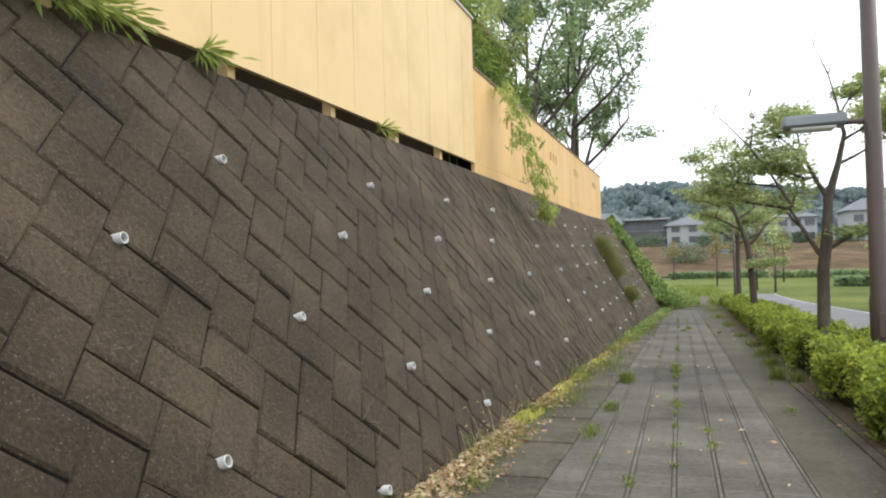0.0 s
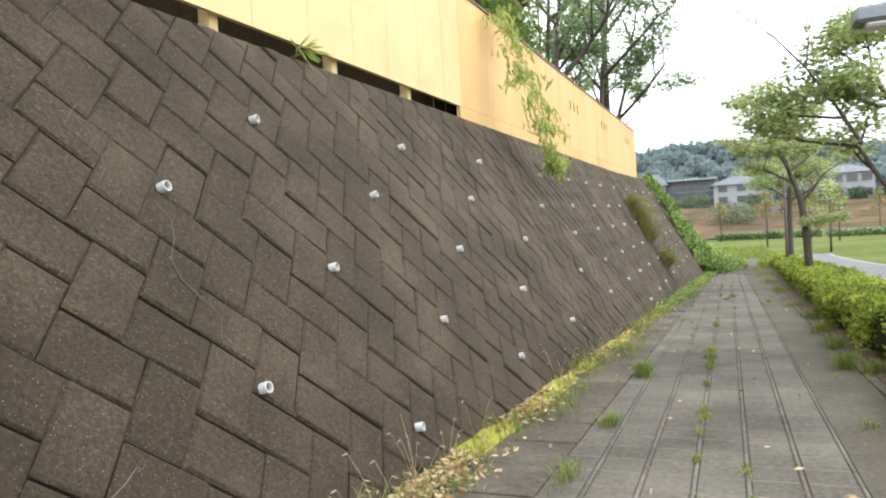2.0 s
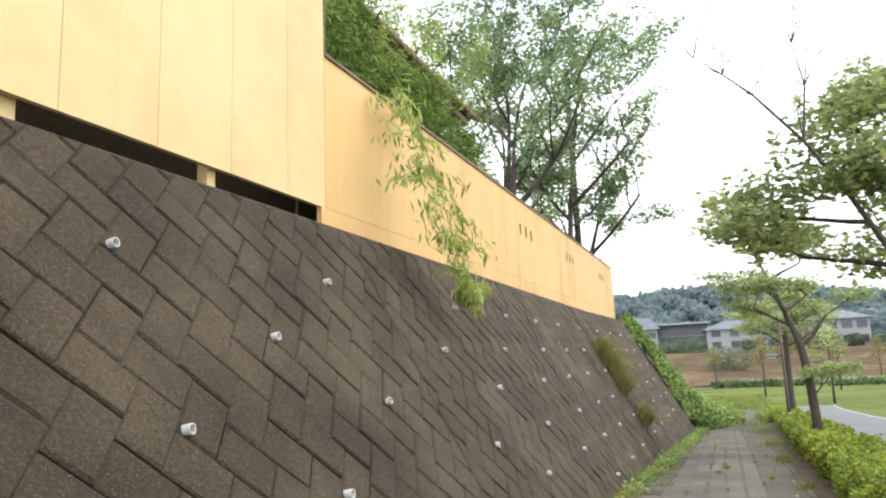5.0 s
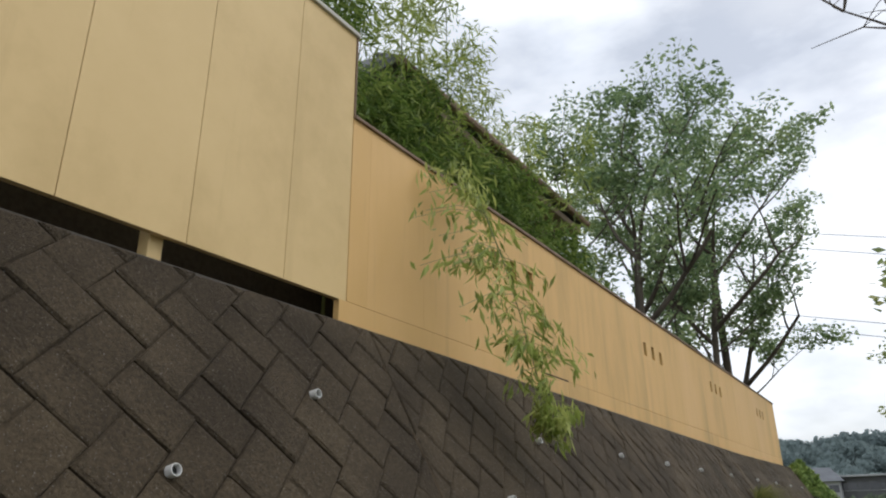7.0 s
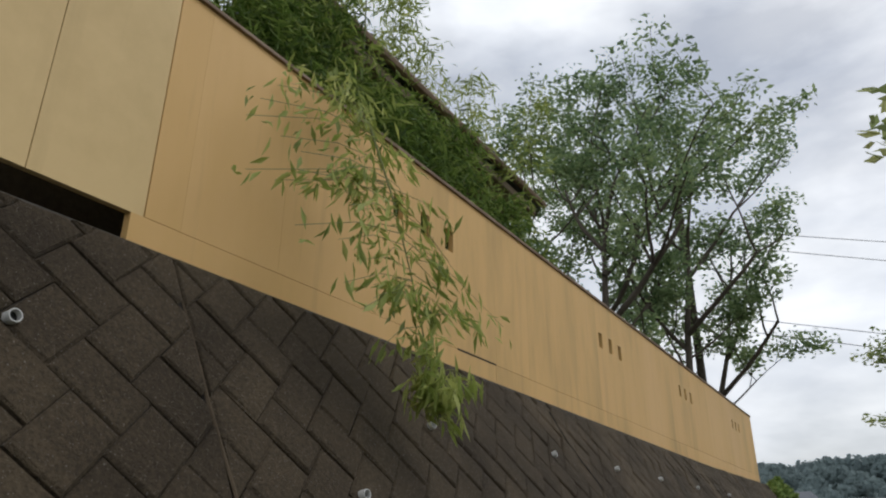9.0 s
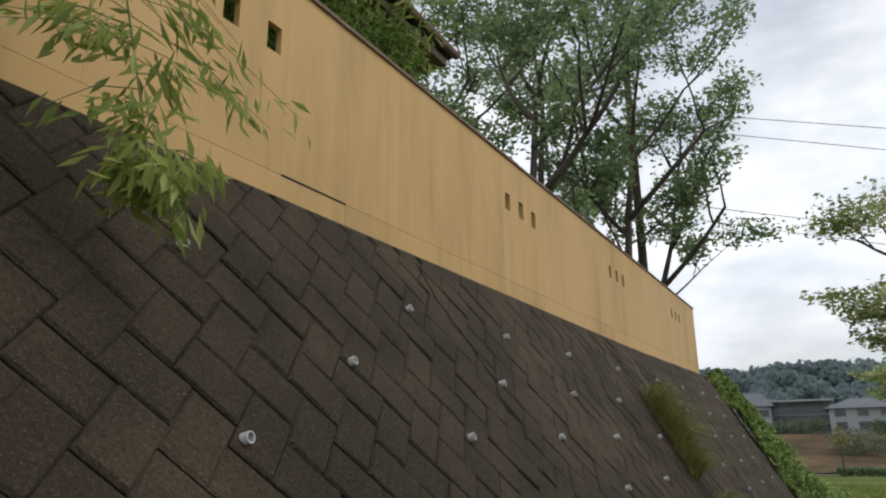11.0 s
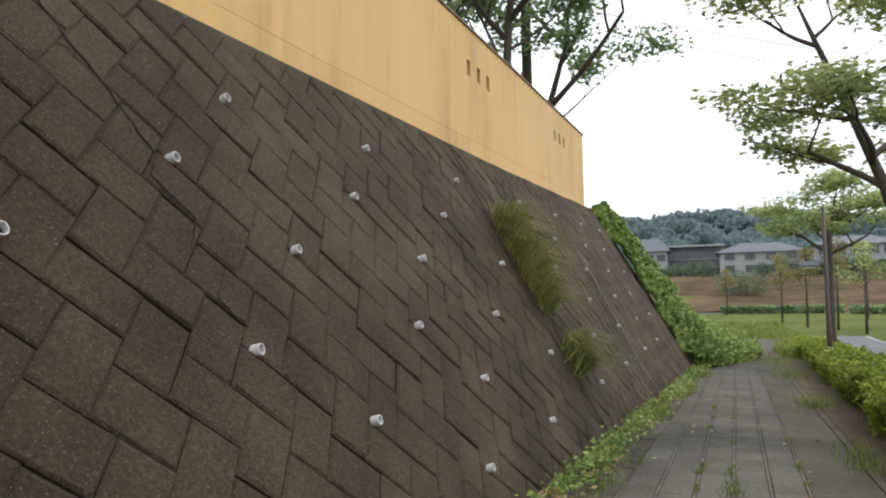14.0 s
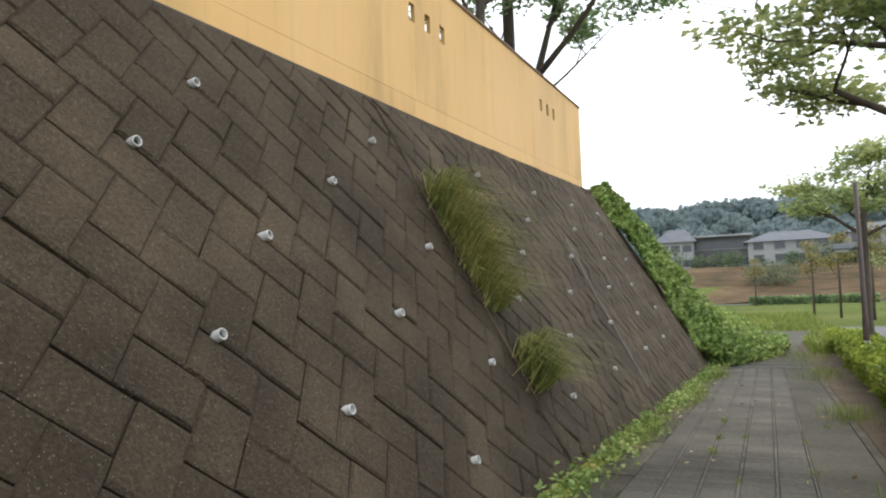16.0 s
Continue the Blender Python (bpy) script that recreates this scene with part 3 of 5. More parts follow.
low = empty("low_fence", "ochre siding fence with small square openings", "fence")
HOLES = []
for y0, zc in ((16.33, 4.94), (22.17, 5.0), (27.33, 5.10), (33.35, 5.23)):
    for i in range(3):
        ya = y0 + 0.49 * i
        lo, hi = BASE_Z(ya) + 0.004, CAP_Z(ya)
        HOLES.append((ya, ya + 0.17, (zc - 0.25 - lo) / (hi - lo), (zc - lo) / (hi - lo)))
edges = [13.696, 13.97] + [14.87 + 0.9 * i for i in range(25)]
edges = [e for e in edges if e < 36.6] + [36.907]
for y0, y1 in zip(edges, edges[1:]):
    bm = holed_panel(y0 + 0.0006, y1 - 0.0006, lambda y: BASE_Z(y) + 0.004, CAP_Z, 0.06, HOLES, FENCE_X)
    part("panel", bm, M_OCHRE, low)
for y0, y1 in ((13.6, 18.45), (18.454, 27.4), (27.404, 36.905)):
    part("base_board", holed_panel(y0, y1, lambda y: wall_top(y) - 0.12, BASE_Z, 0.06, [], FENCE_X + 0.001), M_OCHRE, low)
part("return_panel", box_bm(FENCE_X - 9.0, 36.84, 3.6, FENCE_X - 0.062, 36.90, CAP_Z(36.9), 0), M_OCHRE, low)
# Dark strip set proud of the boards for the shade within a gap.
part("seam_shade_strip", box_bm(FENCE_X - 0.03, 17.57, BASE_Z(17.57) - 0.006, FENCE_X + 0.004, 18.45, BASE_Z(17.57) + 0.012, 0, lambda x, y, z: (x, y, z + 0.0158 * (y - 17.57))), M_DARK, low, "dark strip painted as the shade in a gaping seam")
n_cap = 13
for i in range(n_cap):
    y0, y1 = 13.70 + (36.95 - 13.70) * i / n_cap, 13.70 + (36.95 - 13.70) * (i + 1) / n_cap
    part("coping", box_bm(FENCE_X - 0.09, y0, CAP_Z(0) - 0.006, FENCE_X + 0.028, y1 + 0.012, CAP_Z(0) + 0.03 + rng.uniform(0, 0.012), 0.005, shear(CAP_Z, 0)), M_CAPDARK, low, "lifting rust-brown metal coping")

upper = sheet("upper_ground", [-60, -30, -14, -8, -5.2, -4.17], [-8, 0, 8, 16, 24, 32, 36.8], lambda x, y: wall_top(y) - 0.25 + 0.02 * noise.noise(Vector((x, y, 0))), M_SOIL,
              "dark earth of the raised garden behind the fences", "ground")
# Added backing that keeps the sky out of the gap below the panels.
gap_backing = tagged(put("wall_garden", mesh_of("wall_garden", [(x, y, wall_top(y) - 0.4 + dz) for x in (-4.95, -4.80) for y in (-7.5, 16.5) for dz in (0, 1.4)],
                                                [(0, 1, 3, 2), (4, 6, 7, 5), (0, 4, 5, 1), (2, 3, 7, 6), (1, 5, 7, 3), (0, 2, 6, 4)], M_MORTAR)), "dark backing wall added to close the gap under the tall fence", "wall", kind="structure")
# Slope painted with the same shade colour as under the vines.
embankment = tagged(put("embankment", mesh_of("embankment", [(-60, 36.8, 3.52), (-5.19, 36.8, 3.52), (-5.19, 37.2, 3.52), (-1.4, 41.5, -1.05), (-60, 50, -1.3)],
                                               [(0, 1, 2), (0, 2, 3), (0, 3, 4)], M_VINE_CORE)), "slope at the wall's end, painted in vine-shade green", "slope", kind="structure")


# ---- drain pipes ----
def pipe_mesh():
    bm = bmesh.new()
    n = 20
    rings = []
    for r, o in ((0.032, -0.10), (0.032, 0.042), (0.0308, 0.044), (0.0265, 0.044), (0.026, 0.042), (0.026, -0.09)):
        rings.append([bm.verts.new((r * math.cos(2 * math.pi * k / n), r * math.sin(2 * math.pi * k / n), o)) for k in range(n)])
    for r0, r1 in zip(rings, rings[1:]):
        for k in range(n):
            bm.faces.new((r0[k], r0[(k + 1) % n], r1[(k + 1) % n], r1[k]))
    return bm


def plug_mesh():
    bm = bmesh.new()
    bmesh.ops.create_circle(bm, cap_ends=True, segments=20, radius=0.0263)
    return bm


PIPES = []
for i in range(-4, 6):
    y = 6.395 + 1.2805 * i
    for m in range(-1, 5):
        z = 0.36 + 0.5575 * m + 0.0135 * (y - 10.23)
        if (i + m) % 2 and z > ground_z(y) + 0.16:
            PIPES.append((y + 0.035 * min(0, i), z + 0.03 * min(0, i)))


# ---- marks on the wall: a crack along the joints and a pale lime streak ----
def wall_trace(name, pts, width, mat, label, category, out=0.006, seed=1):
    r = random.Random(seed)
    line = []
    for (ya, za), (yb, zb) in zip(pts, pts[1:]):
        for k in range(6):
            line.append((ya + (yb - ya) * k / 6 + r.uniform(-0.012, 0.012), za + (zb - za) * k / 6))
    bm = bmesh.new()
    tube(bm, [on_wall(y, z * SLOPE, out) for y, z in line], [width * r.uniform(0.5, 1.3) for _ in line], 5)
    return tagged(part(name, bm, mat), label, category, kind="structure")


wall_trace("crack", ((19.31, 3.25), (19.36, 2.88), (19.6, 2.45), (19.74, 2.11), (19.65, 1.97), (19.86, 1.74), (19.68, 1.52)), 0.005, M_DARK, "dark crack stepping through the wall blocks", "crack")
wall_trace("crack", ((19.88, 1.14), (19.75, 1.3), (19.95, 1.5)), 0.004, M_DARK, "short dark crack in the wall blocks", "crack", seed=2)
wall_trace("lime_streak", ((30.95, 2.1), (30.93, 1.93), (30.75, 1.3), (30.66, 0.7), (30.6, 0.1), (30.56, -0.4)), 0.014, M_KERB, "pale lime streak down the wall joint", "stain", seed=3)
wall_trace("seam_filler", ((13.85, 3.3), (13.85, 2.0), (13.85, 0.4)), 0.010, M_SOIL, "worn filler in the upright wall joint", "joint", out=-0.012, seed=4)
wall_trace("seam_filler", ((25.80, 2.6), (25.80, 1.0), (25.80, -0.4)), 0.022, M_SOIL, "earth-filled upright wall joint", "joint", out=0.0, seed=5)
for i, y in enumerate((14.89, 16.15, 17.39, 18.63, 19.87, 20.70, 21.97, 22.76, 23.97, 25.18, 26.85, 28.0, 29.2, 30.56, 32.0, 33.09, 34.3, 35.45)):
    top = (2.06 + (y - 17.39) * 0.0185) if i % 2 == 0 else (2.62 + (y - 16.15) * 0.0165)
    for j in range(3):
        z = top - 1.083 * j
        if z > ground_z(y) + 0.16:
            PIPES.append((y, z))
first = None
ry = math.degrees(math.atan2(1.0, 0.25))
for i, (y, z) in enumerate(PIPES):
    p = on_wall(y, z * SLOPE)
    r = random.Random(i)
    m = pose(p.x, p.y, p.z, r.uniform(-5, 5), ry + r.uniform(-7, 7), r.uniform(-6, 6))
    if first is None:
        first = new("drain_pipe", None)
        first.empty_display_size = 0.1
        tagged(first, "short grey-white plastic drain pipe in the block wall", "drain pipe", "drain pipes in the wall")
        part("tube", pipe_mesh(), M_PIPE, first, smooth=False)
        # Near-black disc stands for the shade deep in the pipe.
        plug = part("bore", plug_mesh(), M_DARK, first, "disc painted dark as the shaded bore of the pipe")
        plug.location.z = 0.01
        first.matrix_basis = m
    else:
        copy_thing(first, m)


# ---- street lamps ----
def street_lamp(x, y, pole_h, head_z, k=1.0, group="street lamps"):
    z0 = ground_z(y)
    ob = empty("street_lamp", "brown steel street lamp post rising from the hedge", "street lamp", group, at=(x, y, z0))
    bm = bmesh.new()
    tube(bm, [(0, 0, 0), (0, 0, 1.2), (0, 0, 1.25), (0, 0, pole_h)], [0.115 * k, 0.112 * k, 0.098 * k, 0.085 * k], 16)
    part("pole", bm, M_POLE, ob, smooth=True)
    bm = bmesh.new()
    tube(bm, [(0, 0, head_z), (-0.35 * k, 0, head_z + 0.005)], [0.035, 0.032], 10)
    part("arm", bm, M_POLE, ob)
    bm = box_bm(-0.98 * k, -0.15, head_z - 0.03, -0.28 * k, 0.15, head_z + 0.10, 0.03, lambda a, b, c: (a, b * (1 - 0.25 * (c > head_z + 0.05)), c + (0.02 if c > head_z else 0) - 0.05 * max(0.0, (-a - 0.8))))
    part("housing", bm, M_LAMP, ob)
    part("lens", box_bm(-0.90 * k, -0.12, head_z - 0.075, -0.40 * k, 0.12, head_z - 0.026, 0.02), M_LENS, ob, "milky lens under the housing")
    bm = bmesh.new()
    tube(bm, [(0, 0, 0.62), (0, 0, 0.70)], [0.117 * k, 0.117 * k], 16, cap=False)
    part("band", bm, M_PIPE, ob, "white identification band")
    part("inspection_cover", box_bm(-0.045, -0.123 * k, 0.75, 0.045, -0.105 * k, 1.05, 0.006), M_POLE, ob)
    return ob


street_lamp(1.72, 10.45, 6.4, 3.32)
street_lamp(2.05, 38.3, 4.4, 2.85, 0.6)


# ---- trees ----
def grow(rng, start, direction, length, radius, depth, branches, tips, up=0.12, wander=0.22, kids=(2, 3), ratio=0.72):
    """One limb and, recursively, its branches: lists of (points, radii) and of tip places."""
    pts, rad = [Vector(start)], [radius]
    d = Vector(direction).normalized()
    n = 5
    for i in range(n):
        d = (d + Vector((rng.uniform(-1, 1), rng.uniform(-1, 1), rng.uniform(-1, 1))) * wander * 0.6 + Vector((0, 0, up))).normalized()
        pts.append(pts[-1] + d * length / n)
        rad.append(radius * (1 - 0.45 * (i + 1) / n))
    branches.append((pts, rad))
    if depth == 0:
        tips += pts[2:]
        return
    tips += pts[4:] if depth == 1 else []
    for k in range(rng.randint(*kids)):
        at = rng.choice((3, 4, 5, 5))
        side = Vector((rng.uniform(-1, 1), rng.uniform(-1, 1), rng.uniform(-0.25, 0.7) * min(1.0, up * 8))).normalized()
        grow(rng, pts[at], (d * 0.75 + side * 0.8), length * rng.uniform(0.55, 0.85), rad[at] * ratio, depth - 1, branches, tips, up, wander, kids, ratio)


def tree(name, base, trunk_pts, trunk_r, limbs, seed, leaf_mat, leaf_size, per_tip, cluster, label, depth=2, aspect=0.45, flat=0.5, kids=(2, 3), group="", bare=(), squash=0.55, category="tree", up=0.12, droop=0.25):
    """A trunk, limbs grown from given starts, and a crown of leaf clumps about the twig ends."""
    rng = random.Random(seed)
    ob = empty(name, label, category, group, at=base)
    bm = bmesh.new()
    tube(bm, trunk_pts, trunk_r, 10)
    part("trunk", bm, M_BARK, ob, smooth=True)
    tips = []
    for start, direction, length, radius in limbs:
        br = []
        grow(rng, start, direction, length, radius, depth, br, tips, up=up, kids=kids)
        bm = bmesh.new()
        for pts, rad in br:
            tube(bm, pts, rad, 6, cap=False)
        part("limb", bm, M_BARK, ob, smooth=True)
    for pts, rad in bare:
        bm = bmesh.new()
        tube(bm, pts, rad, 5)
        r2 = random.Random(len(pts))
        for p in pts[1:]:
            for k in range(4):
                e = Vector(p) + Vector((r2.uniform(-0.45, 0.25), r2.uniform(-0.4, 0.4), r2.uniform(0.0, 0.42)))
                mid = (Vector(p) + e) / 2 + Vector((r2.uniform(-0.06, 0.06), 0, 0.05))
                tube(bm, [p, mid, e], [0.006, 0.004, 0.002], 4)
                for q in range(2):
                    e2 = mid + Vector((r2.uniform(-0.22, 0.22), r2.uniform(-0.22, 0.22), r2.uniform(0.0, 0.26)))
                    tube(bm, [mid, (mid + e2) / 2 + Vector((0, 0, 0.02)), e2], [0.003, 0.0025, 0.0015], 3)
        part("bare_branch", bm, M_TWIG, ob, "leafless dead branch")
    nr = np.random.default_rng(seed)
    t = np.array([tuple(p) for p in tips])
    t = t[nr.uniform(size=len(t)) < 0.9]
    jitter = np.clip(nr.normal(size=(len(t) * per_tip, 3)), -1.5, 1.5)
    c = np.repeat(t, per_tip, 0) + jitter * np.array([cluster, cluster, cluster * squash])
    leaves("crown", c, leaf_size, aspect, leaf_mat, ob, seed=seed, flat=flat, droop=droop)
    return ob


STREET = "street trees in the hedge"
LBL = "slender street tree with layered pale green leaves"
LAYERED = "spreading street tree with flat layers of green leaves"
tree("street_tree", (1.69, 13.8, ground_z(13.8)), [(0, 0, -0.1), (0.0, 0, 0.8), (0.02, 0, 1.6), (0.1, 0, 2.2), (0.13, 0, 2.75), (0.3, 0.05, 3.3), (0.42, 0.1, 3.8), (0.33, 0.1, 4.3)], [0.124, 0.102, 0.096, 0.088, 0.075, 0.05, 0.036, 0.022],
     [((-0.02, 0, 1.85), (-0.5, 0.1, 0.8), 0.85, 0.045), ((0.06, 0, 1.9), (0.85, -0.05, 0.6), 0.75, 0.042), ((0.13, 0, 2.75), (-0.5, 0.0, 0.9), 0.85, 0.045),
      ((-0.40, 0.08, 2.6), (-0.9, 0.2, 0.35), 0.72, 0.028), ((-0.55, 0.05, 3.0), (-1.0, -0.1, 0.15), 0.7, 0.024), ((-0.2, 0, 3.1), (-0.5, -0.7, 0.25), 0.6, 0.026), ((0.3, 0.05, 3.3), (0.8, 0.4, 0.25), 0.72, 0.03),
      ((0.4, 0.1, 3.7), (0.5, -0.6, 0.3), 0.62, 0.026), ((0.4, 0.1, 3.9), (-0.6, 0.5, 0.3), 0.55, 0.024), ((0.36, 0.1, 4.1), (0.4, 0.4, 0.5), 0.5, 0.022)],
     11, M_LEAF_PALE, 0.085, 64, 0.19, LBL + " and a dead branch", depth=2, group=STREET, squash=0.3, flat=0.75, aspect=0.5, up=0.03, droop=0.15,
     bare=[([(-0.40, 0.02, 2.65), (-0.75, -0.4, 3.15), (-1.08, -0.8, 3.55), (-1.42, -1.05, 3.9), (-1.62, -1.12, 4.08), (-1.82, -1.15, 4.25)], [0.032, 0.022, 0.015, 0.010, 0.007, 0.004]),
           ([(-1.08, -0.8, 3.55), (-1.02, -0.8, 4.0), (-1.08, -0.85, 4.35)], [0.012, 0.008, 0.004]),
           ([(0.33, 0.1, 4.3), (0.22, 0.1, 4.8), (0.02, 0.1, 5.3)], [0.02, 0.013, 0.006])])
tree("street_tree", (1.85, 27.0, ground_z(27.0)), [(0, 0, -0.1), (0.0, 0, 0.8), (-0.06, 0, 1.9), (-0.14, 0, 2.6), (-0.28, 0, 3.1), (-0.62, 0, 4.1), (-0.95, 0, 5.0), (-1.15, 0.05, 5.6)], [0.156, 0.116, 0.102, 0.095, 0.07, 0.054, 0.036, 0.02],
     [((-0.28, 0, 3.1), (-0.9, -0.1, 0.45), 1.0, 0.05), ((-0.14, 0, 2.6), (0.75, 0.15, 0.6), 1.05, 0.055), ((-0.4, 0, 3.4), (-0.2, -0.85, 0.4), 0.95, 0.045), ((-0.4, 0, 3.5), (0.6, 0.6, 0.4), 0.95, 0.045),
      ((-0.6, 0, 4.0), (-0.85, 0.25, 0.3), 0.9, 0.04), ((-0.7, 0, 4.3), (0.75, -0.3, 0.35), 0.9, 0.04), ((-0.95, 0, 5.0), (-0.8, -0.3, 0.3), 0.75, 0.032), ((-1.0, 0, 5.1), (0.5, 0.5, 0.5), 0.7, 0.03), ((0.0, 0, 1.4), (0.75, 0.1, 0.75), 0.6, 0.022)],
     23, M_LEAF_PALE, 0.105, 46, 0.25, LAYERED, depth=2, group=STREET, squash=0.28, flat=0.75, aspect=0.5, up=0.02, droop=0.15)
tree("street_tree", (2.4, 41.0, ground_z(41.0)), [(0, 0, -0.1), (0.0, 0, 1.2), (0.02, 0, 2.8), (0.05, 0, 3.7), (0.1, 0, 4.3)], [0.17, 0.13, 0.115, 0.095, 0.06],
     [((0, 0, 3.4), (-0.85, 0, 0.5), 1.25, 0.06), ((0.02, 0, 3.3), (0.85, 0.1, 0.5), 1.25, 0.06), ((0.05, 0, 3.7), (0.1, 0.8, 0.4), 1.1, 0.05), ((0.05, 0, 3.7), (-0.5, -0.7, 0.4), 1.2, 0.05),
      ((0.08, 0, 4.0), (0.6, -0.6, 0.35), 1.1, 0.045), ((0.08, 0, 4.1), (-0.7, 0.5, 0.35), 1.1, 0.045), ((0.1, 0, 4.3), (0.3, 0.1, 0.6), 0.8, 0.035)],
     37, M_LEAF_PALE, 0.15, 34, 0.29, LAYERED, depth=2, group=STREET, squash=0.28, flat=0.75, aspect=0.5, up=0.02, droop=0.15)

# trees of the raised garden
GARDEN = "garden trees behind the fence"
for i, (x, y, h, lean) in enumerate(((-6.4, 29.5, 8.6, 0.5), (-7.6, 33.5, 8.4, 0.3), (-5.0, 34.8, 5.6, 1.6), (-9.0, 28.0, 8.0, -0.4), (-4.9, 31.6, 8.2, 1.0), (-5.4, 26.5, 6.4, 0.3))):
    z0 = wall_top(min(y, 36.5)) - 0.3
    tree("garden_tree", (x, y, z0), [(0, 0, -0.1), (lean * 0.15, 0.05, h * 0.25), (lean * 0.3, 0, h * 0.5), (lean * 0.6, 0.1, h * 0.8)], [0.13, 0.105, 0.09, 0.055],
         [((lean * 0.3, 0, h * 0.5), (0.9, -0.3, 0.7), 3.0, 0.08), ((lean * 0.25, 0, h * 0.45), (-0.8, -0.4, 0.9), 2.8, 0.07), ((lean * 0.5, 0, h * 0.7), (0.6, 0.5, 0.8), 2.8, 0.07),
          ((lean * 0.25, 0, h * 0.42), (0.8, 0.4, 0.55), 1.6, 0.04), ((lean * 0.2, 0, h * 0.36), (-0.3, -0.9, 0.5), 1.9, 0.045), ((lean * 0.6, 0.1, h * 0.8), (0.1, -0.2, 1.0), 2.9, 0.06), ((lean * 0.6, 0.1, h * 0.8), (-0.6, 0.2, 0.8), 2.5, 0.06)],
         50 + i, M_LEAF, 0.165, 38, 0.26, "dark green broadleaved tree standing behind the ochre fence", depth=2, group=GARDEN, kids=(2, 3), flat=0.45, squash=0.5, up=0.06, aspect=0.5)


# ---- bamboo ----
def bamboo(base, height, lean, seed, leaf_n, label, size=0.19, mat=None):
    """A culm that arches over, with sprays of narrow leaves."""
    rng = random.Random(seed)
    ob = empty("bamboo", label, "bamboo", "bamboo behind the fence", at=base)
    pts = [Vector((lean[0] * t * t, lean[1] * t * t, height * t)) for t in [i / 8 for i in range(9)]]
    bm = bmesh.new()
    tube(bm, pts, [0.018 * (1 - 0.1 * i) for i in range(9)], 6)
    part("culm", bm, M_STEM, ob)
    c, d = [], []
    for i in range(leaf_n // 7):
        t = rng.uniform(0.25, 1.0)
        k = min(7, int(t * 8))
        p = pts[k].lerp(pts[k + 1], t * 8 - k)
        a = rng.uniform(0, 6.28)
        reach = rng.uniform(0.1, 0.75) * (1.2 - 0.7 * t)
        tip = p + Vector((math.cos(a) * reach, math.sin(a) * reach, rng.uniform(-0.12, 0.22)))
        for j in range(7):
            q = tip + Vector((rng.gauss(0, 0.10), rng.gauss(0, 0.10), rng.gauss(0, 0.06)))
            if base[0] + q.x > -4.22:
                continue
            c.append(tuple(q))
            d.append((math.cos(a) * 0.6, math.sin(a) * 0.6, -0.45))
    leaves("foliage", c, size, 0.16, mat or M_BAMBOO, ob, seed=seed, dirs=d, spread=0.5)
    return ob


rb = random.Random(8)
for i in range(26):
    y = 13.9 + i * 0.30 + rb.uniform(-0.15, 0.15)
    tall = i % 2 == 0 and y < 21.2
    hgt = (rb.uniform(5.0, 6.4) if y < 15.6 else rb.uniform(6.6, 8.4) if y < 18.8 else rb.uniform(5.8, 7.0)) if tall else rb.uniform(3.7, 4.7) * (1 if y < 17.5 else 1.02 if y < 19.4 else 0.72)
    x = -5.2 + rb.uniform(-0.5, 0.3) if tall else -4.62 - rb.uniform(0, 0.4)
    bamboo((x, y, wall_top(y) - 0.25), hgt, (rb.uniform(-0.5, 0.1) if not tall else rb.uniform(-0.6, 0.8), rb.uniform(-0.4, 0.6)), 100 + i, 850 if tall else 3000, "leafy green bamboo growing behind the ochre fence", mat=M_BAMBOO_PALE if tall else M_BAMBOO)
for i in range(8):
    y = 4.4 + i * 1.15
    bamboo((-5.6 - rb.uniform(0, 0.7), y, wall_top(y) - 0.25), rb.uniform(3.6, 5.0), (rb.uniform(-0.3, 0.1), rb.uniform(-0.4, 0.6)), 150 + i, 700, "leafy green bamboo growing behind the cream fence")


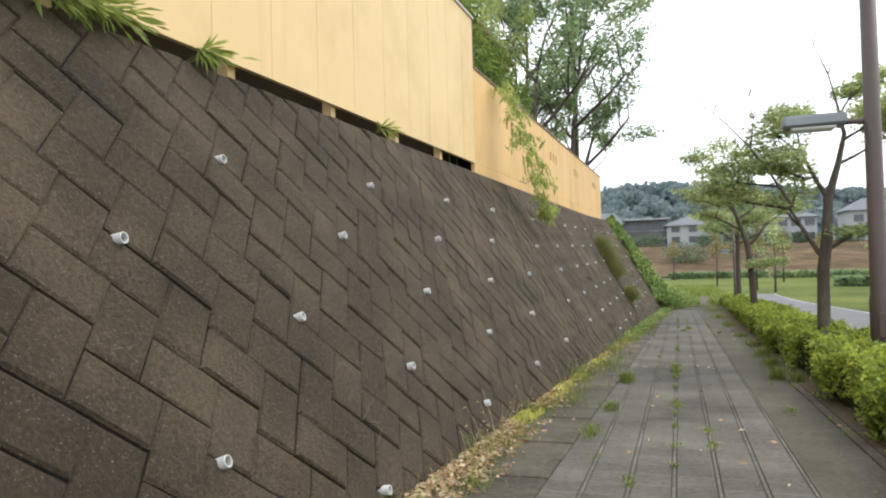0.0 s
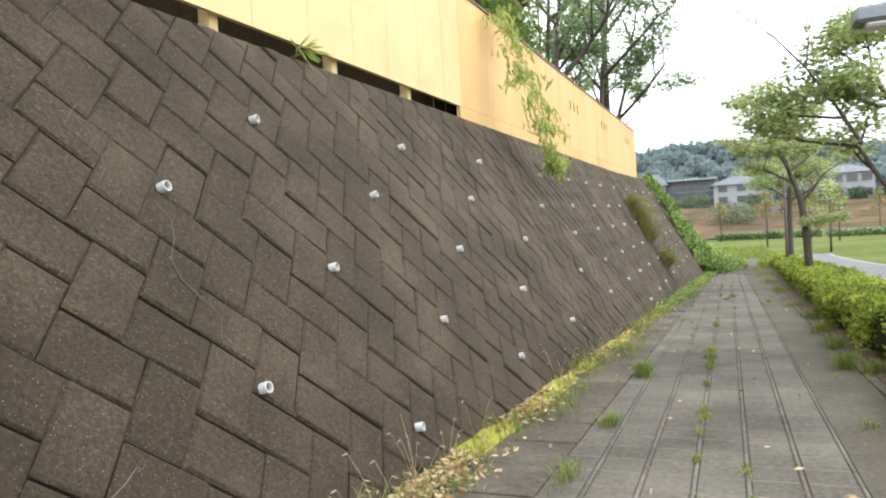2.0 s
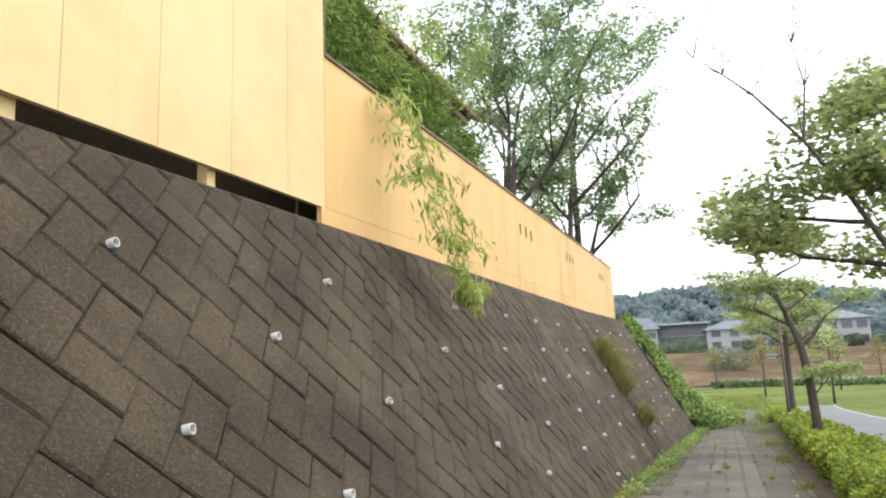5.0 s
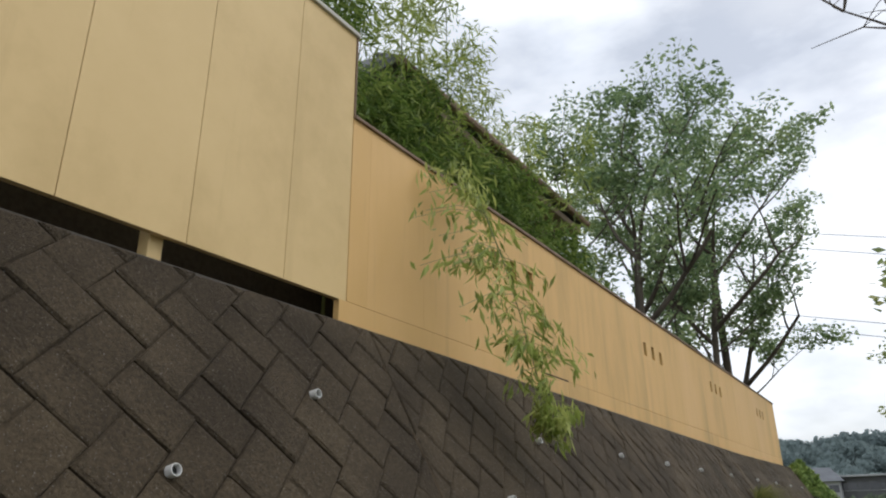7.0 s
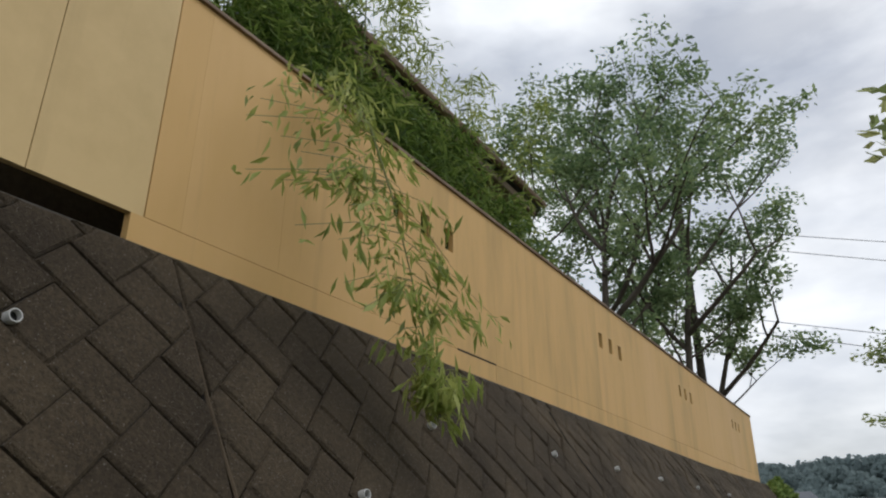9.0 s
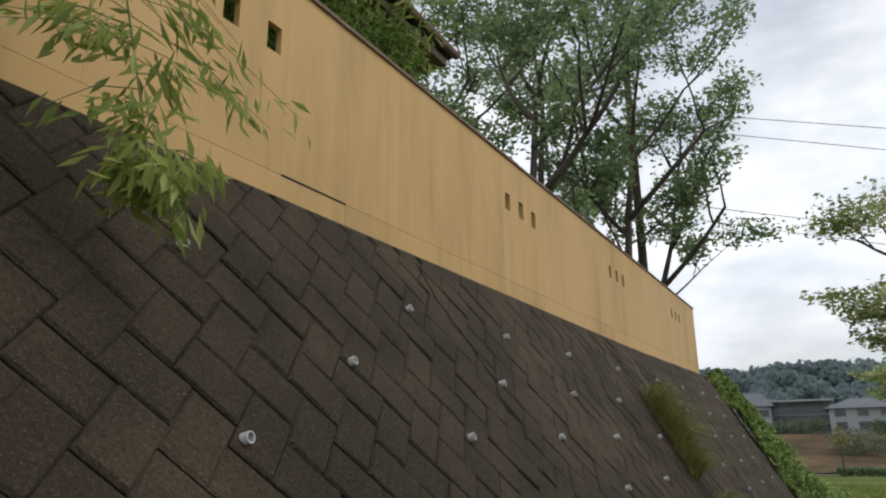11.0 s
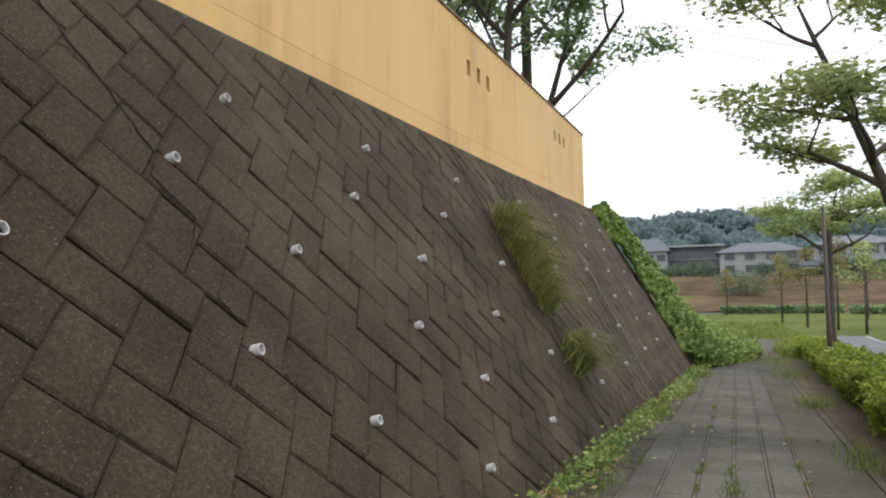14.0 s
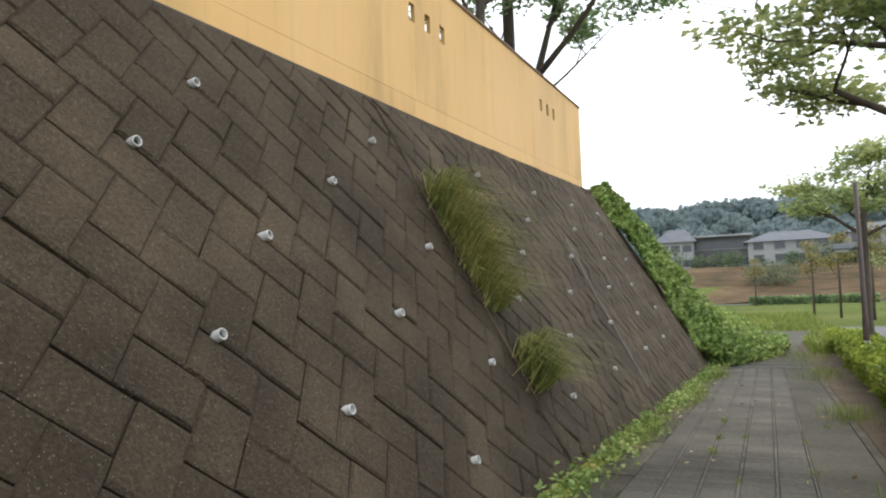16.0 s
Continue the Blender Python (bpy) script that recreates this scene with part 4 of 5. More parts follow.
def hanging_spray():
    """The bamboo branch that hangs over the ochre fence."""
    rng = random.Random(77)
    ob = empty("hanging_bamboo", "hanging spray of pale green bamboo leaves over the ochre fence", "bamboo", at=(-4.05, 15.3, 5.45))
    stem = [Vector(p) for p in ((-0.25, -0.05, -0.1), (0.12, 0.0, 0.06), (0.42, 0.04, -0.45), (0.62, 0.1, -1.1), (0.76, 0.18, -1.75), (0.87, 0.27, -2.4), (0.95, 0.33, -2.95))]
    bm = bmesh.new()
    tube(bm, stem, [0.012, 0.011, 0.010, 0.008, 0.006, 0.005, 0.003], 6)
    part("stem", bm, M_STEM, ob)
    bm = bmesh.new()
    c, d = [], []
    for i in range(92):
        t = rng.uniform(0.16, 1.0) * (len(stem) - 1)
        k = min(len(stem) - 2, int(t))
        p = stem[k].lerp(stem[k + 1], t - k)
        u = t / (len(stem) - 1)
        side = rng.choice((-1, -1, 1))
        reach = rng.uniform(0.1, 0.68) * (0.45 + 0.75 * min(1.0, u * 1.8)) * (0.55 + 4.6 * u * (1 - u) * (1.5 - u)) * (1.0 if u < 0.8 else 0.4)
        reach *= 1.35 if side < 0 and 0.2 < u < 0.6 else 1.0
        tip = p + Vector((rng.uniform(-0.1, 0.3), side * reach, -0.35 * reach + rng.uniform(-0.12, 0.1)))
        tube(bm, [p, p.lerp(tip, 0.5) + Vector((0, 0, 0.06)), tip], [0.004, 0.003, 0.002], 4)
        for j in range(13):
            q = p.lerp(tip, rng.uniform(0.25, 1.05)) + Vector((rng.gauss(0, 0.05), rng.gauss(0, 0.06), rng.gauss(0, 0.05) - 0.02))
            c.append(tuple(q))
            d.append((0.15, side * rng.uniform(0.1, 0.8), -0.75))
    tagged(part("twig_mass", bm, M_STEM, ob), kind="stuff")
    leaves("foliage", c, 0.175, 0.2, M_BAMBOO_PALE, ob, seed=5, dirs=d, spread=0.35)


hanging_spray()

# ---- hedge ----
rh = np.random.default_rng(3)
hedge_line = lambda y: 0.024 * max(0.0, y - 13.0)  # the hedge draws away from the path further on
for i, (y0, y1, gap) in enumerate(((-6, 8.6, 0), (8.6, 10.9, 0), (10.9, 12.5, 0.2), (12.5, 20, 0), (20, 28, 0), (28, 37, 0), (37, 49, 0))):
    ob = empty("hedge", "clipped low yellow-green hedge along the pavement", "hedge", "hedge along the pavement", at=(2.0, (y0 + y1) / 2, ground_z((y0 + y1) / 2)))
    cy, cz = (y0 + y1) / 2, ground_z((y0 + y1) / 2)
    x0, x1, top = -1.0 + gap, 0.06, 0.62
    ys = np.linspace(y0, y1, int((y1 - y0) * 3))
    prof = [(x0 + 0.22, 0.03), (x0 + 0.12, 0.22), (x0 + 0.14, top - 0.14), (x0 + 0.3, top - 0.06), (x1 - 0.3, top - 0.06), (x1 - 0.1, top - 0.16), (x1 - 0.12, 0.03)]
    v, f = [], []
    for y in ys:
        for px, pz in prof:
            k = 0.15 * noise.noise(Vector((px * 2, y * 1.7, pz * 2)))
            v.append((px + k + hedge_line(y), y - cy, ground_z(y) - cz + pz + k))
    n = len(prof)
    for j in range(len(ys) - 1):
        for q in range(n - 1):
            f.append((j * n + q, (j + 1) * n + q, (j + 1) * n + q + 1, j * n + q + 1))
    f += [tuple(range(n)), tuple(range((len(ys) - 1) * n, len(ys) * n))[::-1]]
    # Solid body under the leaves, coloured as the hedge's inner shade.
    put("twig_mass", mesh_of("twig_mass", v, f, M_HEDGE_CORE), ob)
    near = max(0.35, min(1.0, 14 / max(4.0, y0)))
    cnt = int((y1 - y0) * 2700 * near)
    yy = rh.uniform(y0, y1, cnt)
    per = rh.uniform(0, 1, cnt)
    xx = np.where(per < 0.35, x0 + rh.normal(0.10, 0.05, cnt), rh.uniform(x0 + 0.08, x1, cnt))
    zz = np.where(per < 0.35, top * (0.2 + 0.8 * rh.uniform(0, 1, cnt) ** 0.6), top - 0.04 + rh.normal(0, 0.045, cnt))
    wob = np.array([0.18 * noise.noise(Vector((float(a) * 2, float(b) * 1.7, 0.4))) for a, b in zip(xx, yy)])
    gz = np.array([ground_z(float(b)) for b in yy]) - cz
    shift = np.array([hedge_line(float(b)) for b in yy])
    leaves("foliage", np.stack([xx + shift + wob * (per < 0.35), yy - cy, zz + gz + wob], 1), 0.068 / near ** 0.5, 0.5, M_HEDGE, ob, seed=20 + i, flat=0.35)

# ---- vines at the wall's end ----
vines = empty("vine_cover", "tangle of green creeping vine over the wall's end and slope", "vine", kind="stuff", at=(0, 0, 0))
rv = np.random.default_rng(12)
c = []
for i in range(13000):
    u, w = rv.uniform(0, 1), rv.uniform(0, 1)
    z = 3.75 * (1 - u) + (-0.75) * u
    y_edge = 36.9 + 2.1 * u
    k = rv.uniform(-0.22, 1.0)
    bump = 0.3 * noise.noise(Vector((u * 9, k * 3, 0.3))) + 0.05
    x = wall_x(y_edge, z) + 0.06 + max(0.0, k) * (0.12 + 0.8 * u) * rv.uniform(0.2, 1.0) + abs(rv.normal(0, 0.05))
    c.append((x + bump * 0.4, y_edge + k * (1.2 + 2.2 * u) - 0.15 * (k < 0), z + bump))
for i in range(17000):
    y = 39.2 + rv.uniform(0, 1) ** 0.8 * 13.0
    right = -1.35 + 1.95 * math.sin(min(1.0, (y - 39.5) / 5) * 1.4) + (0.02 * max(0, y - 46) ** 2 * 0.2)
    x = right - abs(rv.normal(0, 1.4))
    hump = 1.3 * math.exp(-((y - 43.0) / 3.2) ** 2) * math.exp(-((x + 1.6) / 1.3) ** 2) + max(0.0, (-2.6 - x) * 0.75)
    z = ground_z(y) + 0.08 + hump + 0.25 * abs(noise.noise(Vector((x * 1.2, y * 1.1, 0)))) + rv.uniform(0, 0.18)
    c.append((x, y, z))
for i in range(6000):
    y = rv.uniform(38.3, 43.5)
    x = wall_x(min(y, 39.0), ground_z(y)) + rv.uniform(-0.3, 1.0) * (0.4 + 0.25 * (y - 38.3))
    c.append((x, y, ground_z(y) + 0.05 + abs(rv.normal(0, 0.28)) + 0.35 * max(0.0, noise.noise(Vector((x * 1.6, y * 1.2, 2))))))
leaves("foliage", c, 0.125, 0.8, M_VINE, vines, seed=31, flat=0.3)
# Sheet beneath the leaves, coloured as the tangle's inner shade.
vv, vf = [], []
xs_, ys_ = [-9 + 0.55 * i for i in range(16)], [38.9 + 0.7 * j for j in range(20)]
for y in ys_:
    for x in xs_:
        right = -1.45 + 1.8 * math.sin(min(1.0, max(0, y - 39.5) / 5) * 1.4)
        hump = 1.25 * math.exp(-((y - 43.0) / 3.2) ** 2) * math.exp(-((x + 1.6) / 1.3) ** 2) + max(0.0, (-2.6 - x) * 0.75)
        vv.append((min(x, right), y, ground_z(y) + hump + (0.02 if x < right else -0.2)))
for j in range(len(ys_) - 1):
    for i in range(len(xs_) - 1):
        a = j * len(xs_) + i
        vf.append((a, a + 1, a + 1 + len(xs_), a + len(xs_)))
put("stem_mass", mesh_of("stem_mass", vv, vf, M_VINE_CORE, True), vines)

# ---- grass tufts in the wall's open joint ----
for y, z, n, h, spread, label in ((26.05, 1.92, 1300, 0.72, 0.42, "long overhanging green grass growing out of the wall joint"),
                                   (26.05, 1.30, 800, 0.62, 0.28, "overhanging green grass growing out of the wall joint"),
                                   (26.08, 0.42, 800, 0.6, 0.2, "yellowing grass tuft growing out of the wall joint")):
    rt = np.random.default_rng(int(z * 10))
    ob = empty("wall_grass", label, "grass", "grass tufts in the wall", at=tuple(on_wall(y, z * SLOPE)))
    roots = []
    for i in range(n):
        p = on_wall(y + rt.normal(0, 0.15), (z + rt.uniform(-spread, spread)) * SLOPE, 0.02) - Vector(ob.location)
        roots.append(tuple(p))
    tagged(blades("leaf_mass", roots, h, 0.0042, M_TUFT, ob, seed=int(z * 7), lean=0.8, out=(0.65, 0.05, -0.55)), kind="stuff")

# ---- verge at the wall's foot: moss, litter, weeds ----
v, f = [], []
ny, nx = 300, 9
rm = np.random.default_rng(2)
for j in range(ny + 1):
    y = 2.0 + 37.0 * j / ny
    bare = max(0.0, min(1.0, 0.35 + 1.6 * noise.noise(Vector((y * 0.9, 11, 4))) + max(0.0, (9.0 - y) * 0.22)))
    half = 0.14 + 0.08 * noise.noise(Vector((y * 0.8, 0, 0))) + 0.05 * noise.noise(Vector((y * 4, 3, 0)))
    foot = wall_x(y, ground_z(y))
    for i in range(nx):
        u = i / (nx - 1)
        hgt = 0.055 * math.sin(math.pi * min(1, u * 1.0 + 0.18)) + 0.025 * noise.noise(Vector((u * 3, y * 5, 1)))
        x = foot - 0.06 + u * (half * 2 + 0.08)
        v.append((x, y, ground_z(y) + 0.012 + max(-0.03, hgt * (1 - 0.8 * bare) - 0.03 * bare - (0.06 if u > 0.95 else 0))))
for j in range(ny):
    for i in range(nx - 1):
        a = j * nx + i
        f.append((a, a + 1, a + nx + 1, a + nx))
moss = tagged(put("moss_strip", mesh_of("moss_strip", v, f, M_MOSS, True)), "strip of yellow-green moss along the wall's foot", "moss", kind="stuff")
c = []
for i in range(9000):
    y = rm.choice([rm.uniform(3, 11), rm.uniform(3, 24), rm.uniform(12, 38)])
    dens = max(0.12, min(1.0, 0.35 + 1.6 * noise.noise(Vector((y * 0.9, 11, 4))) + max(0.0, (9.0 - y) * 0.22)))
    if rm.uniform() > dens:
        continue
    c.append((wall_x(y, ground_z(y)) + 0.02 + abs(rm.normal(0.05, 0.16)), y, ground_z(y) + 0.05 + rm.uniform(0, 0.04)))
litter = leaves("leaf_litter", c, 0.062, 0.4, M_LITTER, None, seed=9, flat=0.75)
tagged(litter, "dry brown fallen leaves along the wall's foot", "leaf litter", kind="stuff")
c = []
for i in range(150):
    y = rm.uniform(3.5, 36)
    c.append((rm.uniform(-1.7, 0.9), y, ground_z(y) + 0.055))
tagged(leaves("fallen_leaves", c, 0.06, 0.45, M_LITTER, None, seed=10, flat=0.93), "scattered dry leaves lying on the paving", "fallen leaves", kind="stuff")


def weed(name, x, y, z, n, h, spread, mat, label, seed, lean=0.8, width=0.003):
    rt = np.random.default_rng(seed)
    ob = empty(name, label, "weed", "weeds along the pavement", at=(x, y, z))
    r = np.stack([rt.normal(0, spread, n), rt.normal(0, spread * (1.6 + 2.2 * rt.uniform()), n), np.zeros(n)], 1)
    tagged(blades("leaf_mass", r, h, width, mat, ob, seed=seed, lean=lean), kind="stuff")
    return ob


rw = random.Random(6)
for i in range(46):
    y = 4.2 + i * 0.72 + rw.uniform(-0.3, 0.3)
    x = wall_x(y, ground_z(y)) + rw.uniform(0.08, 0.42)
    big = rw.random()
    weed("grass_tuft", x, y, ground_z(y) + 0.03, int(60 + 90 * big), 0.09 + 0.16 * big * big, 0.06 + 0.06 * big, M_GRASS, "green grass tuft at the foot of the wall", 200 + i)
for i, (x, y, n, h, s) in enumerate(((-1.28, 11.3, 160, 0.34, 0.08), (-1.30, 9.0, 90, 0.2, 0.07), (-1.35, 7.6, 80, 0.16, 0.07), (-0.63, 13.3, 130, 0.16, 0.07), (-0.62, 12.6, 120, 0.17, 0.06), (-0.61, 11.9, 70, 0.12, 0.05),
                                     (-0.6, 9.4, 70, 0.09, 0.05), (-0.31, 8.0, 40, 0.06, 0.03), (-0.6, 16.4, 60, 0.10, 0.06), (-0.45, 22.5, 90, 0.12, 0.07), (-0.3, 23.4, 110, 0.13, 0.10), (-0.33, 24.1, 60, 0.10, 0.05),
                                     (0.75, 12.0, 150, 0.42, 0.07), (0.98, 11.7, 110, 0.32, 0.08), (0.86, 13.6, 130, 0.35, 0.10), (0.9, 15.4, 120, 0.33, 0.12), (0.95, 17.5, 120, 0.3, 0.14), (0.9, 20.2, 110, 0.25, 0.15),
                                     (0.9, 25.0, 160, 0.3, 0.2), (0.92, 30.0, 200, 0.35, 0.3), (0.95, 36.0, 260, 0.4, 0.4), (1.0, 42.0, 300, 0.45, 0.6), (0.45, 21.5, 60, 0.12, 0.05), (0.55, 9.3, 40, 0.1, 0.06))):
    weed("grass_tuft", x, y, ground_z(y) + 0.04, int(n * 1.5), h * (0.62 if x > 0.4 or x < -1.2 else 0.4), s * 0.6, M_GRASS, "green grass growing from the paving joint", 300 + i)
# pale seed-head weeds in front of the wall
for i in range(13):
    y = rw.uniform(5.5, 14)
    x = wall_x(y, ground_z(y)) + rw.uniform(0.02, 0.3)
    ob = empty("seed_grass", "thin dry seed-head grass at the wall's foot", "weed", "seed grasses", at=(x, y, ground_z(y) + 0.03))
    bm = bmesh.new()
    for k in range(4):
        a, h = rw.uniform(0, 6.28), rw.uniform(0.22, 0.45)
        tip = Vector((math.cos(a) * h * 0.4, math.sin(a) * h * 0.4, h))
        tube(bm, [(0, 0, 0), tip * 0.6 + Vector((0, 0, h * 0.1)), tip], [0.0016, 0.0013, 0.001], 3)
        e = tip + Vector((math.cos(a) * 0.03, math.sin(a) * 0.03, -0.01))
        tube(bm, [tip, (tip + e) / 2, e], [0.002, 0.004, 0.0015], 5)
    part("stalks", bm, M_LITTER, ob)
# small weeds along the paving joints
for i in range(60):
    x = rw.choice((-1.21, -0.91, -0.61, -0.61, -0.61, -0.31, 0.30, 0.6, 0.85, -1.5)) + rw.uniform(-0.02, 0.02)
    y = rw.uniform(5.0, 30.0)
    weed("joint_weed", x, y, ground_z(y) + 0.03, rw.randint(14, 34), rw.uniform(0.035, 0.09), 0.022, M_GRASS, "small green weed in a paving joint", 600 + i, lean=1.0, width=0.0035)
# leafy weeds at the wall's foot further on
c = []
for i in range(5200):
    y = 19.0 + 19.0 * rm.uniform() ** 0.8
    if noise.noise(Vector((y * 1.1, 2, 0))) < -0.25:
        continue
    c.append((wall_x(y, ground_z(y)) + 0.04 + abs(rm.normal(0.06, 0.15)), y, ground_z(y) + 0.05 + abs(rm.normal(0.03, 0.07))))
tagged(leaves("foot_weeds", c, 0.06, 0.6, M_VINE, None, seed=19, flat=0.4), "low leafy green weeds along the wall's foot", "weeds", kind="stuff")
# bamboo leaves poking out above the wall
for i, (y, n, r) in enumerate(((3.95, 150, 0.22), (4.45, 130, 0.18), (5.55, 60, 0.10), (9.1, 26, 0.08))):
    rr = np.random.default_rng(40 + i)
    ob = empty("bamboo_sprout", "green bamboo leaves poking from the gap above the wall", "bamboo", "sprouts above the wall", at=(-3.98, y, wall_top(y) + 0.02))
    q = rr.normal(size=(n, 3)) * np.array([0.07, r, 0.06]) + np.array([0.05, 0, 0.07])
    leaves("foliage", q, 0.17, 0.16, M_BAMBOO_PALE, ob, seed=40 + i, dirs=np.tile([0.7, 0.2, -0.35], (n, 1)), spread=0.5)
    bm = bmesh.new()
    for k in range(5):
        e = Vector((rr.uniform(0.03, 0.15), rr.uniform(-r, r), rr.uniform(0.03, 0.13)))
        tube(bm, [(-0.25, float(rr.uniform(-r, r)) * 0.5, 0.02), e], [0.004, 0.002], 4)
    part("stem", bm, M_STEM, ob)
# long grass where the path leaves the wall
g = []
for i in range(9000):
    y = rm.uniform(44, 84)
    x = rm.uniform(-6, 3.1) if y > 50 else rm.uniform(1.2, 3.0)
    if abs(x + 0.3 - 0.0042 * (y - 44) ** 2) < 1.3 and y < 62:
        continue
    g.append((x, y, ground_z(y)))
tagged(blades("long_grass", g, 0.55, 0.018, M_GRASS, None, seed=71, lean=0.6), "long rough grass beside the path", "grass", kind="stuff")
# dry creeper stems on the blocks
for i, (y, z, h) in enumerate(((6.25, 1.9, 0.75), (6.0, 2.5, 0.5), (5.35, 0.75, 0.25))):
    r = random.Random(i)
    pts = [on_wall(y + 0.07 * math.sin(k * 1.3 + i) + r.uniform(-0.03, 0.03), (z - h * k / 7) * SLOPE, 0.012) for k in range(8)]
    bm = bmesh.new()
    tube(bm, pts, [0.0028] * 8, 4)
    tagged(part("dry_creeper", bm, M_TWIG), "thin dead creeper stem clinging to the blocks", "creeper", "dead creepers")

# ---- house of the raised garden ----
house = empty("garden_house", "house roof with a deep eave above the garden bamboo", "house", at=(-8.65, 18.6, 2.8))
part("wall", box_bm(-6.0, -1.6, 0.3, 1.7, 3.2, 5.0, 0.02), M_HWHITE, house)
bm = bmesh.new()
ex, z_e, ridge = 3.35, 5.25, 8.2
rv_ = [(ex, -2.6, z_e), (ex, 4.4, z_e), (-2.2, 1.6, ridge), (-2.2, -0.2, ridge), (-7.6, 4.4, z_e), (-7.6, -2.6, z_e)]
bmv = [bm.verts.new(p) for p in rv_] + [bm.verts.new((p[0], p[1], p[2] - 0.16)) for p in rv_]
for q in ((0, 1, 2, 3), (1, 4, 2), (4, 5, 3, 2), (5, 0, 3), (6, 9, 8, 7), (7, 8, 10), (8, 9, 11, 10), (9, 6, 11), (0, 6, 7, 1), (1, 7, 10, 4), (4, 10, 11, 5), (5, 11, 6, 0)):
    bm.faces.new([bmv[k] for k in q])
roof = part("roof", bm, M_ROOF, house)
for k in range(12):
    y = -2.4 + 6.6 * k / 11
    t0 = max(0.0, (y - 1.6) / 2.8) if y > 1 else max(0.0, (-0.2 - y) / 2.4)
    bm = bmesh.new()
    top = Vector((-2.2, y, ridge)).lerp(Vector((ex, y, z_e)), min(0.97, t0))
    tube(bm, [(ex + 0.02, y, z_e + 0.03), (top.x, y, top.z + 0.03)], [0.05, 0.05], 6)
    part("tile_roll", bm, M_ROOF, roof)
bm = bmesh.new()
tube(bm, [(ex + 0.06, -2.6, z_e - 0.10), (ex + 0.06, 4.45, z_e - 0.10)], [0.07, 0.07], 8)
part("gutter", bm, M_CAPDARK, house, "dark rain gutter")
part("soffit", box_bm(1.7, -2.4, z_e - 0.34, ex - 0.05, 4.3, z_e - 0.2, 0.01), M_WOOD, house, "weathered timber soffit")

# unseen shrubs added against the back of the ochre fence to keep its openings dark
for i in range(8):
    y = 18.5 + i * 2.35
    rr = np.random.default_rng(900 + i)
    ob = empty("garden_shrub", "unseen shrub added behind the ochre fence to darken its openings", "shrub", "shrubs behind the fence", at=(FENCE_X - 0.78, y, wall_top(y) - 0.25))
    q = rr.normal(size=(4600, 3))
    q /= np.linalg.norm(q, axis=1, keepdims=True)
    leaves("foliage", q * rr.uniform(0.3, 1.0, (4600, 1)) ** 0.5 * np.array([0.62, 1.6, 1.12]) + np.array([0, 0, 1.16]), 0.17, 0.45, M_LEAF, ob, seed=900 + i)
    # Dark solid core shuts out the sky behind the fence's openings.
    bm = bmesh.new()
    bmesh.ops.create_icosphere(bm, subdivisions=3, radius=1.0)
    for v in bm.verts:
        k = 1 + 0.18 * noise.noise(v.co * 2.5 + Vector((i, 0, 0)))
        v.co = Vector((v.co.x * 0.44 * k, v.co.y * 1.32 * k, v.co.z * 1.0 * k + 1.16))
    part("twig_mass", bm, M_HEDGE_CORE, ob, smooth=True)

# ---- utility pole and cables ----
pole = empty("utility_pole", "tall grey-brown utility pole behind the ochre fence", "utility pole", at=(-4.75, 33.6, 3.4))
bm = bmesh.new()
tube(bm, [(0, 0, 0), (0, 0, 5), (0, 0, 10.0)], [0.13, 0.12, 0.10], 12)
part("shaft", bm, M_BARK, pole, smooth=True)
for i, (z, dy) in enumerate(((8.1, 0.0), (7.6, 0.1), (5.2, 0.2), (4.8, 0.0))):
    a, b = Vector((-4.75, 33.6, 3.4 + z)), Vector((45.0, 60.0 + 4 * i, 3.4 + z - 1.2))
    pts = [a.lerp(b, k / 14) - Vector((0, 0, 1.4 * math.sin(math.pi * k / 14))) for k in range(15)]
    bm = bmesh.new()
    tube(bm, pts, [0.012] * 15, 4)
    tagged(part("cable", bm, M_CABLE), "thin black overhead cable", "cable", "overhead cables")


# ---- far side of the valley ----
def far_house(x, y, z, w, d, h, wall_mat, roof_h, label, storeys=2, flat=False, rows=4):
    ob = empty("house", label, "house", "houses above the bank", at=(x, y, z))
    part("wall", box_bm(-w / 2, -d / 2, -1.5, w / 2, d / 2, h), wall_mat, ob)
    bm = bmesh.new()
    if flat:
        bm.free()
        part("roof", box_bm(-w / 2 - 0.8, -d / 2 - 1.2, h + 0.002, w / 2 + 0.8, d / 2 + 0.6, h + 0.35, 0.05), M_HWHITE, ob, "flat pale roof slab")
    else:
        o = 0.8
        q = [(-w / 2 - o, -d / 2 - o, h), (w / 2 + o, -d / 2 - o, h), (w / 2 + o, d / 2 + o, h), (-w / 2 - o, d / 2 + o, h), (-w / 4, 0, h + roof_h), (w / 4, 0, h + roof_h)]
        bv = [bm.verts.new(p) for p in q]
        for k in ((0, 1, 5, 4), (1, 2, 5), (2, 3, 4, 5), (3, 0, 4), (3, 2, 1, 0)):
            bm.faces.new([bv[i] for i in k])
        part("roof", bm, M_HROOF, ob)
    for s in range(storeys):
        for k in range(rows):
            wx = -w / 2 + w * (k + 0.5) / rows
            wz = 0.9 + s * (h / storeys)
            win = part("window", box_bm(wx - 0.85, -d / 2 - 0.05, wz, wx + 0.85, -d / 2 + 0.02, wz + 1.35), M_HGLASS, ob)
            part("sill", box_bm(wx - 0.95, -d / 2 - 0.12, wz - 0.12, wx + 0.95, -d / 2 + 0.02, wz - 0.002), M_HWHITE, win)
    return ob


far_house(-16.0, 172, 4.0, 6.6, 8, 5.8, M_HWHITE, 2.8, "pale house with a grey hipped roof above the bank", rows=3)
